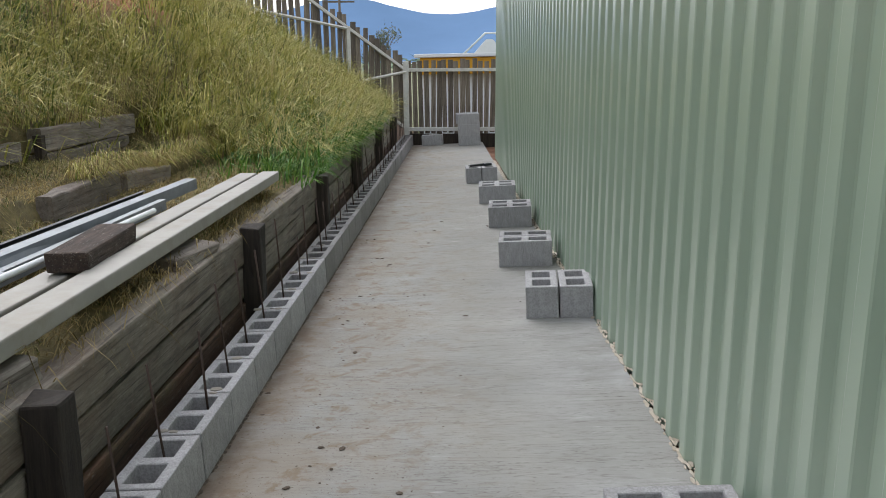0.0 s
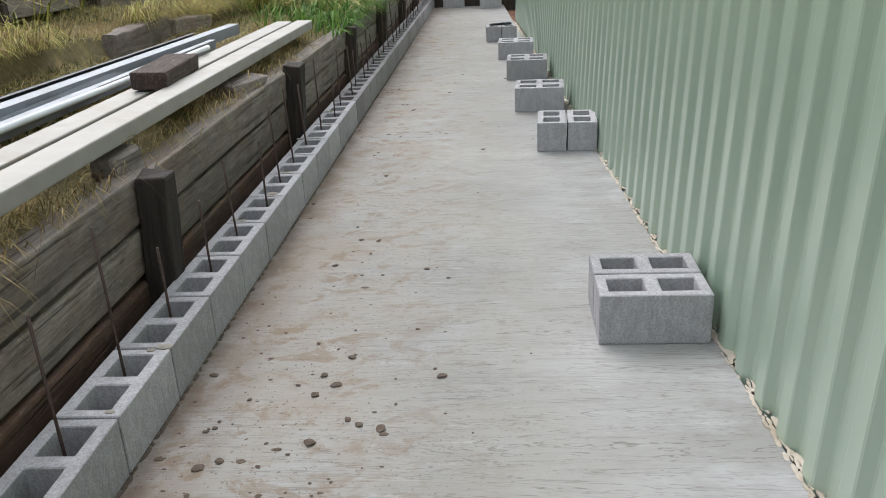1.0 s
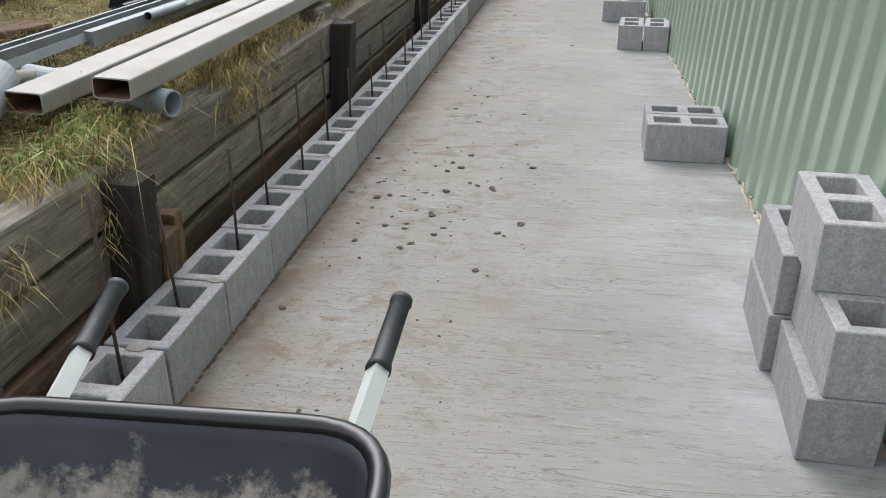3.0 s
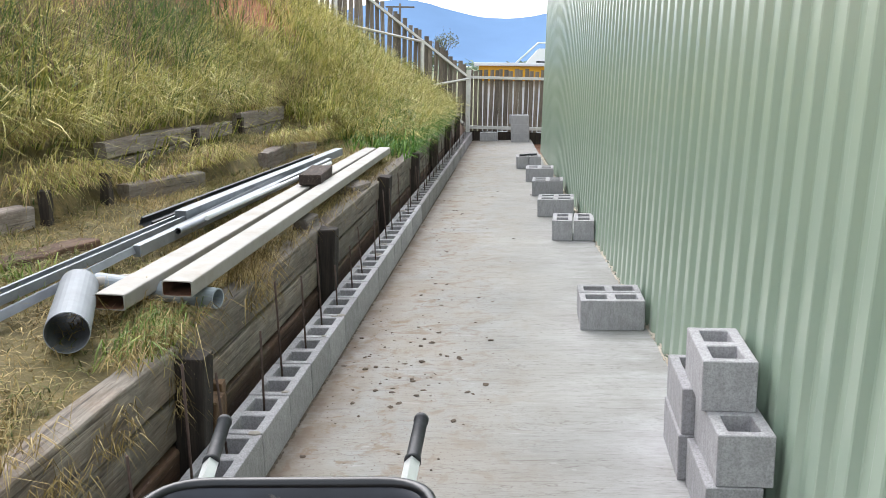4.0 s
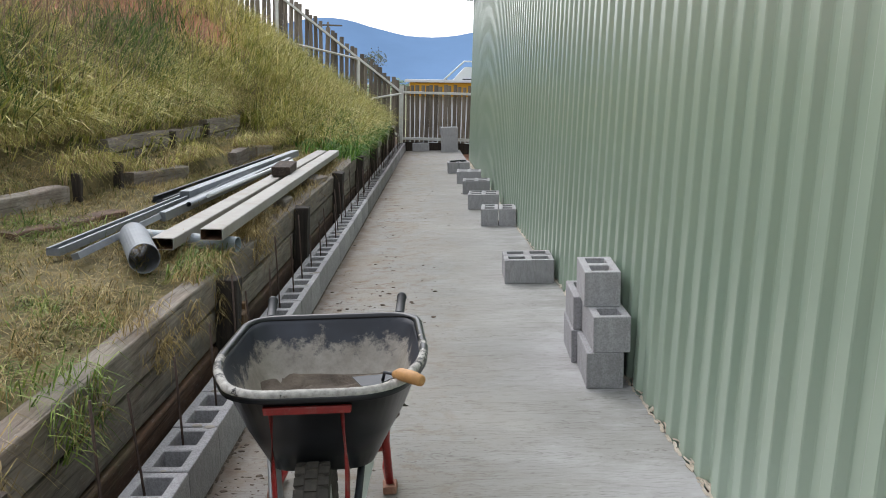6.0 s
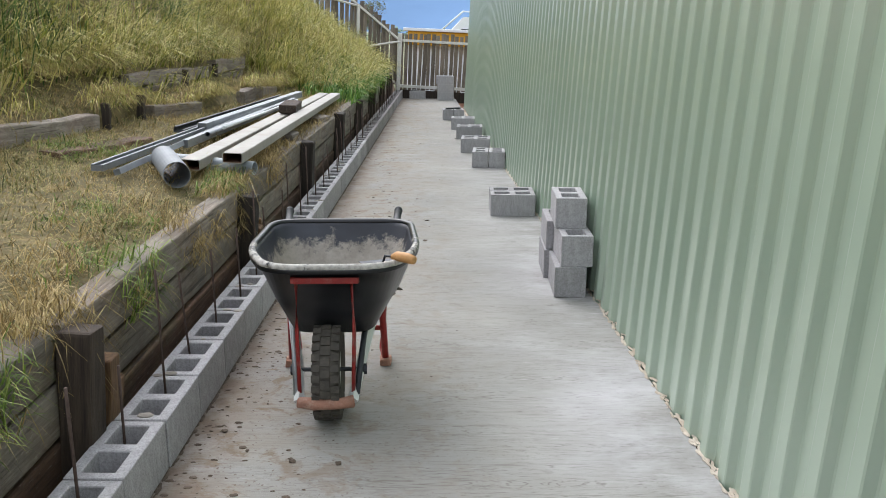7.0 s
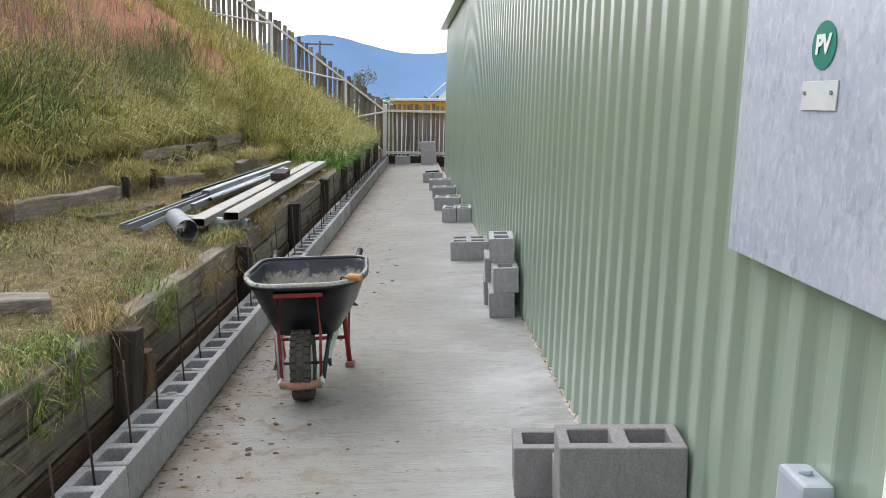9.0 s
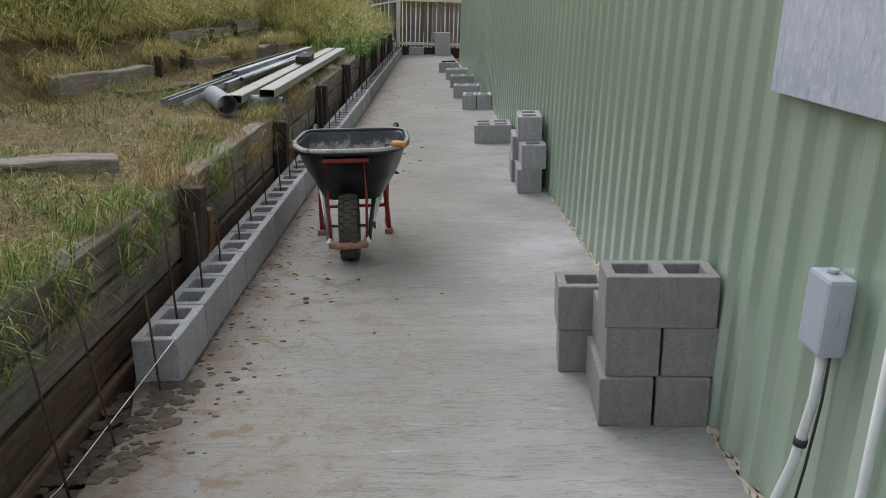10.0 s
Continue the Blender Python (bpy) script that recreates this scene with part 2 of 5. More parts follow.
M_SLAB = make_slab()
M_BLOCK = make_block("concrete_block_face", "bdbcbe", "a5a4a6")
M_BLOCK_DARK = make_block("darker_concrete_block_face", "a09d9d", "868383")
M_MORTAR = make_soil("mortar", "9a948a", "77716a", 0.01)
M_SLEEPER = make_timber("weathered_sleeper", "a0978b", "5b544b", 0.022, 0.25)
M_LOW = make_timber("earth_stained_sleeper", "846754", "49362b", 0.022, 0.5)
M_OLD = make_timber("old_bank_sleeper", "aea59c", "675e56", 0.03, 0.25)
M_POST = make_upright("dark_retaining_post", "4a4037", "1d1916")
M_STUMP = make_upright("brown_rotting_stump", "4d4136", "1f1915")
M_MIRE = make_soil("dark_wet_mud", "655a4d", "332c25", 0.01)
M_SPLIT = make_upright("split_tan_timber", "7d6145", "43301f")
M_PICKET = make_upright("weathered_picket", "92877a", "4b423a")
M_RAIL = make_plain("pale_fence_rail", "d2d0ca", 0.85, 0, 0.15, 0.1)
M_BANK = make_bank()
M_SOIL = make_soil("damp_trench_soil", "6a5240", "372a20")
M_DIRT = make_soil("red_brown_dirt", "8f6650", "5f4030")
M_FAR = make_soil("far_ground", "7b7f5a", "55593c", 0.0)
M_SHEET = make_sheet()
def make_galvanised():
    """Zinc spangle: soft streaks, small crystals and white bloom."""
    m = Mat("galvanised_steel", 0.38, 0.25)
    c = m.ramp(m.noise(0.25, 5, 0.65, (0.6, 1, 1)), [(0.3, srgb("b2bbcc")), (0.7, srgb("cdd4e0"))])
    c = m.mix(m.ramp(m.noise(0.018, 4, 0.7, (1, 0.5, 1)), [(0.5, 0.0), (0.62, 0.55)]), c, srgb("dde2ea"))
    c = m.mix(m.ramp(m.noise(0.03, 4, 0.7, (1, 0.4, 1)), [(0.34, 0.5), (0.46, 0.0)]), c, srgb("9099ac"))
    m.color(c)
    m.rough(m.ramp(m.noise(0.02, 3), [(0.3, 0.3), (0.7, 0.5)]))
    m.bump(m.noise(0.5, 2), 0.003, 0.3)
    return m.m


M_GALV = make_galvanised()
M_BEAM = make_plain("dull_cream_steel_tube", "94918a", 0.55, 0.15, 0.1, 0.2, 0.0, "7c7362", 0.65)
M_RUST = make_plain("rusty_tube_inside", "6d4c3a", 0.9, 0.1, 0.3, 0.05)
M_STEEL = make_plain("grey_rolled_steel", "8d9298", 0.45, 0.3, 0.15, 0.15, 0.0, "5c5d5c", 0.5)
M_DARKSTEEL = make_plain("dark_steel", "3a3d41", 0.5, 0.4, 0.2, 0.1)
M_REBAR = make_plain("rusted_reinforcing_bar", "50413a", 0.85, 0.3, 0.3, 0.02)
M_PVC = make_plain("grey_plastic_pipe", "8d969b", 0.45, 0, 0.08, 0.1)
M_BIGPIPE = make_plain("light_grey_sheet_pipe", "868b8f", 0.6, 0.1, 0.1, 0.12, 0.0, "7d8082", 0.4)
M_PIPEIN = make_plain("darker_pipe_inside", "6b6e70", 0.6, 0.2, 0.2, 0.1)
M_WHITE = make_plain("white_plastic", "d2d6d6", 0.5, 0, 0.05, 0.05, 0.0, "a9a99d", 0.35)
M_GREYBOX = make_plain("grey_junction_box_plastic", "a9b0ba", 0.5, 0, 0.06, 0.1)
M_RED = make_plain("scuffed_red_paint", "8e2420", 0.5, 0, 0.2, 0.03, 0.0, "8f7d73", 0.5)
M_RUBBER = make_plain("dusty_tyre_rubber", "47433d", 0.9, 0, 0.25, 0.03, 0.001, "6d665c", 0.6)
M_GRIP = make_plain("black_rubber_grip", "26282b", 0.55, 0, 0.2, 0.02, 0.0, "55565a", 0.3)
M_ZINC = make_plain("dull_zinc_strut", "8b8e8e", 0.45, 0.5, 0.15, 0.03, 0.0, "5a5a58", 0.5)
M_TUBE = make_plain("pale_zinc_tube", "cfd2cf", 0.45, 0.2, 0.06, 0.05)
M_TUB = make_tub()
M_TUBIN = make_tub_inside()
M_MUD = make_soil("wet_mortar_mix", "766b5e", "3e362e", 0.06)
M_WOODGRIP = make_plain("tan_wooden_grip", "b98a56", 0.6, 0, 0.15, 0.02)
M_BAR = make_plain("mortar_crusted_bumper", "9b7260", 0.9, 0, 0.25, 0.03, 0.003, "b9a698", 0.6)
M_TEAL = make_plain("teal_sticker", "12806c", 0.4, 0, 0.04, 0.05)
M_INK = make_plain("white_lettering", "eef4f2", 0.5, 0, 0.02, 0.05)
M_YELLOW = make_plain("yellow_painted_fascia", "d79f1e", 0.6, 0, 0.08, 1.0)
M_ROOF = make_plain("white_roof_sheet", "e4e7ea", 0.5, 0, 0.05, 1.0)
# Haze is painted in here: pale tints that glow a little.
M_HILL = make_glow("haze_tinted_forest_hill", "6a86a8", 0.17)
M_HILL2 = make_glow("haze_tinted_far_trees", "7f917d", 0.1)
M_CLOD = make_soil("dried_clod", "6a5d50", "3b3129", 0.005)
M_STONE = make_plain("grey_rubble", "8c8780", 0.9, 0, 0.2, 0.06, 0.004)
M_BARK = make_plain("grey_bark", "6b6258", 0.9, 0, 0.2, 0.2)
M_TWIG = make_plain("sparse_dull_foliage", "6f7358", 0.8, 0, 0.25, 0.3)

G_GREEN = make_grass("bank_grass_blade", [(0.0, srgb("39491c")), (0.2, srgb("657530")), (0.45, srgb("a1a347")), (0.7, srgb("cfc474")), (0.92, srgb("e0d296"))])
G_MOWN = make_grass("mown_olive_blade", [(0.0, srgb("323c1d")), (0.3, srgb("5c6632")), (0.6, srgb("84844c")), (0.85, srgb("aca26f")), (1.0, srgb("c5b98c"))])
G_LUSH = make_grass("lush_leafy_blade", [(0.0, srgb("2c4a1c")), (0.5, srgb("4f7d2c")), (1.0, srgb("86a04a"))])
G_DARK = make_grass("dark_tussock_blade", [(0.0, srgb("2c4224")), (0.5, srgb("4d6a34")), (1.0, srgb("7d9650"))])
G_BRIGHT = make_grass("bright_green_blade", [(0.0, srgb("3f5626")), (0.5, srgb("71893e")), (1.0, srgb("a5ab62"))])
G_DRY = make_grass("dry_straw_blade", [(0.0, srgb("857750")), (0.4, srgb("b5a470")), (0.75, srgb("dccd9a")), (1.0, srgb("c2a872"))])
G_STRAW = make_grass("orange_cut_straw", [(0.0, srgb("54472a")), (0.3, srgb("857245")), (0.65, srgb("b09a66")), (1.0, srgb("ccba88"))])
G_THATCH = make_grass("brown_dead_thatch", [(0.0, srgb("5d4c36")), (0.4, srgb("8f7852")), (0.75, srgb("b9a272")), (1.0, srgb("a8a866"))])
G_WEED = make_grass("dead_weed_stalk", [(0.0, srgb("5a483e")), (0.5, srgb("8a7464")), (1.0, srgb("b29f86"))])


# ---- mesh helpers ----
def part(name, bm, material, parent=None, label=""):
    """Links a bmesh as one mesh object, under parent where one is given."""
    me = bpy.data.meshes.new(name)
    bm.normal_update()
    bm.to_mesh(me)
    bm.free()
    for mat in (material if isinstance(material, (list, tuple)) else [material]):
        me.materials.append(mat)
    ob = new(name, me)
    if parent is not None:
        ob.parent = parent
    if label:
        ob["label"] = label
    return ob


def thing(name, m, label, category, group="", kind=""):
    ob = new(name)
    ob.empty_display_size = 0.1
    ob.matrix_basis = m
    return tagged(ob, label, category, group, kind)


def add_box(bm, lo, hi, bevel=0.0, m=None, mat=0):
    lo, hi = Vector(lo), Vector(hi)
    r = bmesh.ops.create_cube(bm, size=1.0)
    vs = r["verts"]
    for v in vs:
        v.co = Vector(((lo[i] + hi[i]) / 2 + v.co[i] * (hi[i] - lo[i]) for i in range(3)))
    faces = list({f for v in vs for f in v.link_faces})
    if bevel:
        out = bmesh.ops.bevel(bm, geom=list({e for v in vs for e in v.link_edges}), offset=bevel, segments=2, profile=0.6, affect="EDGES")
        faces = [f for f in bm.faces if f in set(out["faces"]) or f in set(x for x in faces if x.is_valid)]
        vs = list({v for f in faces for v in f.verts})
    if m is not None:
        bmesh.ops.transform(bm, matrix=m, verts=vs)
    for f in faces:
        if f.is_valid:
            f.material_index = mat
    return vs


def box(lo, hi, bevel=0.0):
    bm = bmesh.new()
    add_box(bm, lo, hi, bevel)
    return bm


def add_tube(bm, pts, radius, sides=8, cap=True, mat=0, smooth=True):
    """A round rod along points; radius may be one number or one per point."""
    pts = [Vector(p) for p in pts]
    rad = radius if isinstance(radius, (list, tuple)) else [radius] * len(pts)
    rings = []
    for i, p in enumerate(pts):
        d = (pts[min(i + 1, len(pts) - 1)] - pts[max(i - 1, 0)]).normalized()
        q = d.to_track_quat("Z", "Y")
        rings.append([bm.verts.new(p + q @ Vector((rad[i] * math.cos(a), rad[i] * math.sin(a), 0)))
                      for a in (2 * math.pi * k / sides for k in range(sides))])
    for a, b in zip(rings, rings[1:]):
        for k in range(sides):
            f = bm.faces.new((a[k], a[(k + 1) % sides], b[(k + 1) % sides], b[k]))
            f.smooth, f.material_index = smooth, mat
    if cap:
        bm.faces.new(rings[0][::-1]).material_index = mat
        bm.faces.new(rings[-1]).material_index = mat
    return rings


def tube(pts, radius, sides=8):
    bm = bmesh.new()
    add_tube(bm, pts, radius, sides)
    return bm


def hollow(profile_out, profile_in, p0, p1, up=(0, 0, 1)):
    """An open hollow section swept from p0 to p1; the profiles are loops of (across, up); slot 1 is the inside."""
    bm = bmesh.new()
    p0, p1 = Vector(p0), Vector(p1)
    d = (p1 - p0).normalized()
    side = d.cross(Vector(up)).normalized()
    top = side.cross(d)
    loops = []
    for prof in (profile_out, profile_in):
        for p in (p0, p1):
            loops.append([bm.verts.new(p + side * a + top * b) for a, b in prof])
    o0, o1, i0, i1 = loops
    k = len(o0)
    for j in range(k):
        n = (j + 1) % k
        bm.faces.new((o0[j], o0[n], o1[n], o1[j]))
        bm.faces.new((i0[n], i0[j], i1[j], i1[n])).material_index = 1
        bm.faces.new((o0[n], o0[j], i0[j], i0[n]))
        bm.faces.new((o1[j], o1[n], i1[n], i1[j]))
    bmesh.ops.recalc_face_normals(bm, faces=bm.faces)
    return bm


def rect(w, h, r=0.008):
    """A rounded rectangle, centred, as a loop."""
    pts = []
    for cx, cy, a0 in ((w / 2 - r, h / 2 - r, 0), (-w / 2 + r, h / 2 - r, 90), (-w / 2 + r, -h / 2 + r, 180), (w / 2 - r, -h / 2 + r, 270)):
        for k in range(3):
            a = radians(a0 + 45 * k)
            pts.append((cx + r * math.cos(a), cy + r * math.sin(a)))
    return pts


def circle(r, n=20):
    return [(r * math.cos(2 * math.pi * k / n), r * math.sin(2 * math.pi * k / n)) for k in range(n)]


def channel(w, h, lip, t, p0, p1, roll=0.0):
    """A cold-rolled lipped channel swept from p0 to p1."""
    outer = [(-w / 2 + lip, h / 2), (-w / 2, h / 2), (-w / 2, -h / 2), (w / 2, -h / 2), (w / 2, h / 2), (w / 2 - lip, h / 2)]
    inner = [(-w / 2 + lip, h / 2 - t), (-w / 2 + t, h / 2 - t), (-w / 2 + t, -h / 2 + t), (w / 2 - t, -h / 2 + t), (w / 2 - t, h / 2 - t), (w / 2 - lip, h / 2 - t)]
    c, s = math.cos(radians(roll)), math.sin(radians(roll))
    loop = [(a * c - b * s, a * s + b * c) for a, b in outer + inner[::-1]]
    bm = bmesh.new()
    p0, p1 = Vector(p0), Vector(p1)
    d = (p1 - p0).normalized()
    side = d.cross(Vector((0, 0, 1))).normalized()
    top = side.cross(d)
    A = [bm.verts.new(p0 + side * a + top * b) for a, b in loop]
    B = [bm.verts.new(p1 + side * a + top * b) for a, b in loop]
    n = len(loop)
    for j in range(n):
        bm.faces.new((A[j], A[(j + 1) % n], B[(j + 1) % n], B[j]))
    bm.faces.new(A[::-1])
    bm.faces.new(B)
    bmesh.ops.triangulate(bm, faces=[f for f in bm.faces if len(f.verts) > 4])
    bmesh.ops.recalc_face_normals(bm, faces=bm.faces)
    return bm


def rough_up(bm, amount, size, seed=0.0):
    """Wears a mesh: pushes its points about by noise."""
    for v in bm.verts:
        v.co += noise.noise_vector(v.co / size + Vector((seed, seed * 1.7, 0))) * amount
    return bm


def mesh_from(name, verts, faces, material, smooth=True):
    me = bpy.data.meshes.new(name)
    me.from_pydata(verts, [], faces)
    me.polygons.foreach_set("use_smooth", [smooth] * len(me.polygons))
    for mat in (material if isinstance(material, (list, tuple)) else [material]):
        me.materials.append(mat)
    me.update()
    return me


# ---- the lie of the land ----
WALL_X = -0.40          # back of the retaining wall
POSTS = [-5.7, -3.3, -0.95, 1.5, 3.79, 6.2, 8.55, 10.9, 13.3, 15.7]
CORNER = Vector((-0.13, 17.3, 0))
FENCE_DIR = Vector((-0.867, -0.498, 0))


def smooth01(a, b, v):
    t = min(1.0, max(0.0, (v - a) / (b - a)))
    return t * t * (3 - 2 * t)


def riser_1(y):
    return -2.18 + 0.128 * min(max(y, 0.5), 6.0)


def riser_2(y):
    return min(-2.06, riser_1(y) - 0.4)


def land(x, y):
    """Height of the ground left of the retaining wall."""
    if x > WALL_X + 0.002:
        return -0.16
    x1, x2 = riser_1(y), riser_2(y)
    if x > x1:
        z = 0.56 + 0.03 * smooth01(0.03, 0.3, WALL_X - x) + 0.07 * (WALL_X - x)
    elif x > x2:
        # a step behind the old sleepers, a plain slope before they begin
        soft = smooth01(4.2, 3.2, y)
        z = (0.785 + 0.06 * (x1 - x)) * (1 - soft) + (0.76 + 0.29 * (x1 - x) / (x1 - x2)) * soft
    else:
        z = 1.05 + 0.74 * (x2 - x)
    slope = 0.585 + 0.74 * (WALL_X - x)
    b = smooth01(8.5, 11.5, y)
    z = z * (1 - b) + slope * b
    crest = 3.95
    if z > crest - 0.7:
        over = z - (crest - 0.7)
        z = crest - 0.7 + 0.7 * (1 - math.exp(-over / 0.7))
    z += 0.06 * noise.noise(Vector((x * 0.9, y * 0.9, 0))) * smooth01(-0.6, -2.0, x) * 2
    z += 0.015 * noise.noise(Vector((x * 4, y * 4, 3)))
    d = (Vector((x, y, 0)) - CORNER).dot(Vector((-0.498, 0.867, 0)))
    if d > 0.1:
        z = -0.3 + (z + 0.3) * (1 - smooth01(0.1, 5.0, d))
    return z


def steps(*spans):
    out = []
    for a, b, st in spans:
        n = max(1, round((b - a) / st))
        out += [a + (b - a) * k / n for k in range(n)]
    return out + [spans[-1][1]]


def build_ground():
    xs = steps((-900, -100, 100), (-100, -14, 8), (-14, -7, 0.7), (-7, -2.6, 0.14), (-2.6, -0.405, 0.055), (-0.405, -0.395, 0.01), (-0.395, 8, 0.6), (8, 100, 10), (100, 900, 100))
    ys = steps((-900, -100, 100), (-100, -12, 8), (-12, -4, 0.5), (-4, 17.6, 0.12), (17.6, 26, 0.6), (26, 100, 10), (100, 900, 100))
    verts, faces = [], []
    for y in ys:
        for x in xs:
            verts.append((x, y, land(x, y) if -60 < x < WALL_X + 0.003 and y < 60 else -0.16 - (0.4 if y > 17.6 else 0)))
    w = len(xs)
    fmat = []
    for j in range(len(ys) - 1):
        for i in range(w - 1):
            faces.append((j * w + i, j * w + i + 1, (j + 1) * w + i + 1, (j + 1) * w + i))
            x, y = xs[i], ys[j]
            fmat.append(0 if (-14 < x < WALL_X - 0.006 and -20 < y < 24) else (1 if x < 8 and -12 < y < 24 and x > -1 else 2))
    me = mesh_from("ground", verts, faces, [M_BANK, M_SOIL, M_FAR])
    me.polygons.foreach_set("material_index", fmat)
    return tagged(new("ground", me), "grassy earth bank with a bare red cut near its crest", "ground", kind="structure")


build_ground()

# ---- slab ----
def shed_x(y):
    """Foot of the shed's wall, in the slab's frame."""
    return 1.955 - 0.0345 * y


def slab_right(y):
    return shed_x(y) - 0.012 - 0.045 * smooth01(5, 13, y)


def build_slab():
    bm = bmesh.new()
    ys = steps((-9, -2, 0.35), (-2, 17.05, 0.4))
    rows = []
    for y in ys:
        left = -0.2 if y > -2.05 else -0.09 + 0.03 * noise.noise(Vector((0, y * 3, 5)))
        right = slab_right(y)
        row = []
        for k in range(9):
            x = left + (right - left) * k / 8
            row.append((x, y, 0.002 * noise.noise(Vector((x, y, 0)))))
        rows.append([bm.verts.new(p) for p in row] + [bm.verts.new((right, y, -0.14)), bm.verts.new((left, y, -0.14))])
    for a, b in zip(rows, rows[1:]):
        n = len(a)
        for k in range(n):
            bm.faces.new((a[k], a[(k + 1) % n], b[(k + 1) % n], b[k]))
    bm.faces.new(rows[0])
    bm.faces.new(rows[-1][::-1])
    bmesh.ops.recalc_face_normals(bm, faces=bm.faces)
    ob = part("pavement", bm, M_SLAB)
    ob.matrix_basis = SLAB
    return tagged(ob, "broom-finished grey concrete path slab with soil stains", "concrete path", kind="structure")


build_slab()


# ---- shed ----
SHED_END, SHED_NEAR, EAVE = 14.35, -9.0, 3.27
SHED = Matrix.Translation(SLAB @ Vector((shed_x(0), 0, 0))) @ pose(0, 0, 0, 0, 0, math.degrees(math.atan(0.0345)))


def rib_profile(length):
    """Trapezoid ribs along the wall: (along, out) pairs."""
    pitch, out = 0.19, []
    n = int(length / pitch) + 1
    for k in range(n):
        a = k * pitch + 0.08
        for s, o in ((0.0, 0.003), (0.008, 0.0), (0.066, 0.0), (0.074, 0.003), (0.097, 0.024), (0.105, 0.027), (0.16, 0.027), (0.168, 0.024)):
            out.append((a + s, o))
    return [(0.0, 0.027), (0.07, 0.024)] + [p for p in out if p[0] <= length] + [(length, 0.0)]


def build_shed():
    shed = thing("shed", SHED, "long shed clad in pale green ribbed steel sheet", "shed")
    length = SHED_END - SHED_NEAR
    prof = rib_profile(length)
    bm = bmesh.new()
    zs = [-0.03, 0.6, 1.2, 1.8, 2.4, EAVE]
    cols = [[bm.verts.new((-o + 0.02, SHED_END - a, z)) for z in zs] for a, o in prof]
    for a, b in zip(cols, cols[1:]):
        for k in range(len(zs) - 1):
            bm.faces.new((a[k], a[k + 1], b[k + 1], b[k]))
    bmesh.ops.recalc_face_normals(bm, faces=bm.faces)
    wall = part("wall_cladding", bm, M_SHEET, shed)
    # end walls and core behind the sheet
    part("end_wall", box((0.03, SHED_NEAR, -0.03), (7.0, SHED_END - 0.01, EAVE - 0.02)), M_SHEET, shed)
    part("corner_flashing", box((-0.012, SHED_END - 0.06, -0.03), (0.1, SHED_END + 0.004, EAVE), 0.004), M_SHEET, shed)
    bm = bmesh.new()
    r = bmesh.ops.create_cube(bm, size=1.0)
    for v in r["verts"]:
        v.co = Vector((-0.12 if v.co.x < 0 else 7.2, SHED_NEAR - 0.1 if v.co.y < 0 else SHED_END + 0.12, (EAVE + 0.02 if v.co.x < 0 else EAVE + 0.9) + (0.04 if v.co.z > 0 else 0)))
    part("roof", bm, M_SHEET, shed, "green steel roof sheet")
    g = bmesh.new()
    add_box(g, (-0.16, SHED_NEAR - 0.1, EAVE - 0.09), (-0.02, SHED_END + 0.12, EAVE + 0.015), 0.012)
    part("gutter", g, M_SHEET, shed, "pale green eaves gutter")
    return shed


build_shed()


# ---- concrete blocks ----
def block_mesh(name, material):
    """A hollow two-core block 390 x 190 x 190, its base centred on the origin and its length along y."""
    bs = [-0.195, -0.158, -0.026, 0.026, 0.158, 0.195]
    ws = [-0.095, -0.054, 0.054, 0.095]
    bm = bmesh.new()
    vert = {}

    def v(i, j, z):
        key = (i, j, z)
        if key not in vert:
            x, y = ws[j], bs[i]
            if z == 0:
                if j in (1, 2):
                    x *= 0.9
                if i in (1, 2, 3, 4):
                    y += 0.006 * (1 if i in (1, 3) else -1)
            vert[key] = bm.verts.new((x, y, 0.19 * z))
        return vert[key]

    open_cells = {(1, 1), (3, 1)}
    solid = [(i, j) for i in range(5) for j in range(3) if (i, j) not in open_cells]
    for i, j in solid:
        bm.faces.new((v(i, j, 1), v(i, j + 1, 1), v(i + 1, j + 1, 1), v(i + 1, j, 1)))
        bm.faces.new((v(i, j, 0), v(i + 1, j, 0), v(i + 1, j + 1, 0), v(i, j + 1, 0)))
        for di, dj, a, b in ((-1, 0, (i, j), (i, j + 1)), (1, 0, (i + 1, j + 1), (i + 1, j)), (0, -1, (i + 1, j), (i, j)), (0, 1, (i, j + 1), (i + 1, j + 1))):
            if (i + di, j + dj) not in solid:
                bm.faces.new((v(*a, 0), v(*b, 0), v(*b, 1), v(*a, 1)))
    bmesh.ops.recalc_face_normals(bm, faces=bm.faces)
    sharp = [e for e in bm.edges if len(e.link_faces) == 2 and e.calc_face_angle(0) > 1.0]
    bmesh.ops.bevel(bm, geom=sharp, offset=0.0035, segments=1, affect="EDGES")
    me = bpy.data.meshes.new(name)
    bm.to_mesh(me)
    bm.free()
    me.materials.append(material)
    return me


BLOCK = block_mesh("concrete_block", M_BLOCK)
BLOCK_DARK = block_mesh("concrete_block_dark", M_BLOCK_DARK)
rng = random.Random(4)


def loose_block(x, y, z, turn, label, group, mesh=None):
    ob = new("concrete_block", mesh or BLOCK)
    ob.matrix_basis = SLAB @ pose(x, y, z, 0, 0, turn)
    return tagged(ob, label, "concrete block", group)


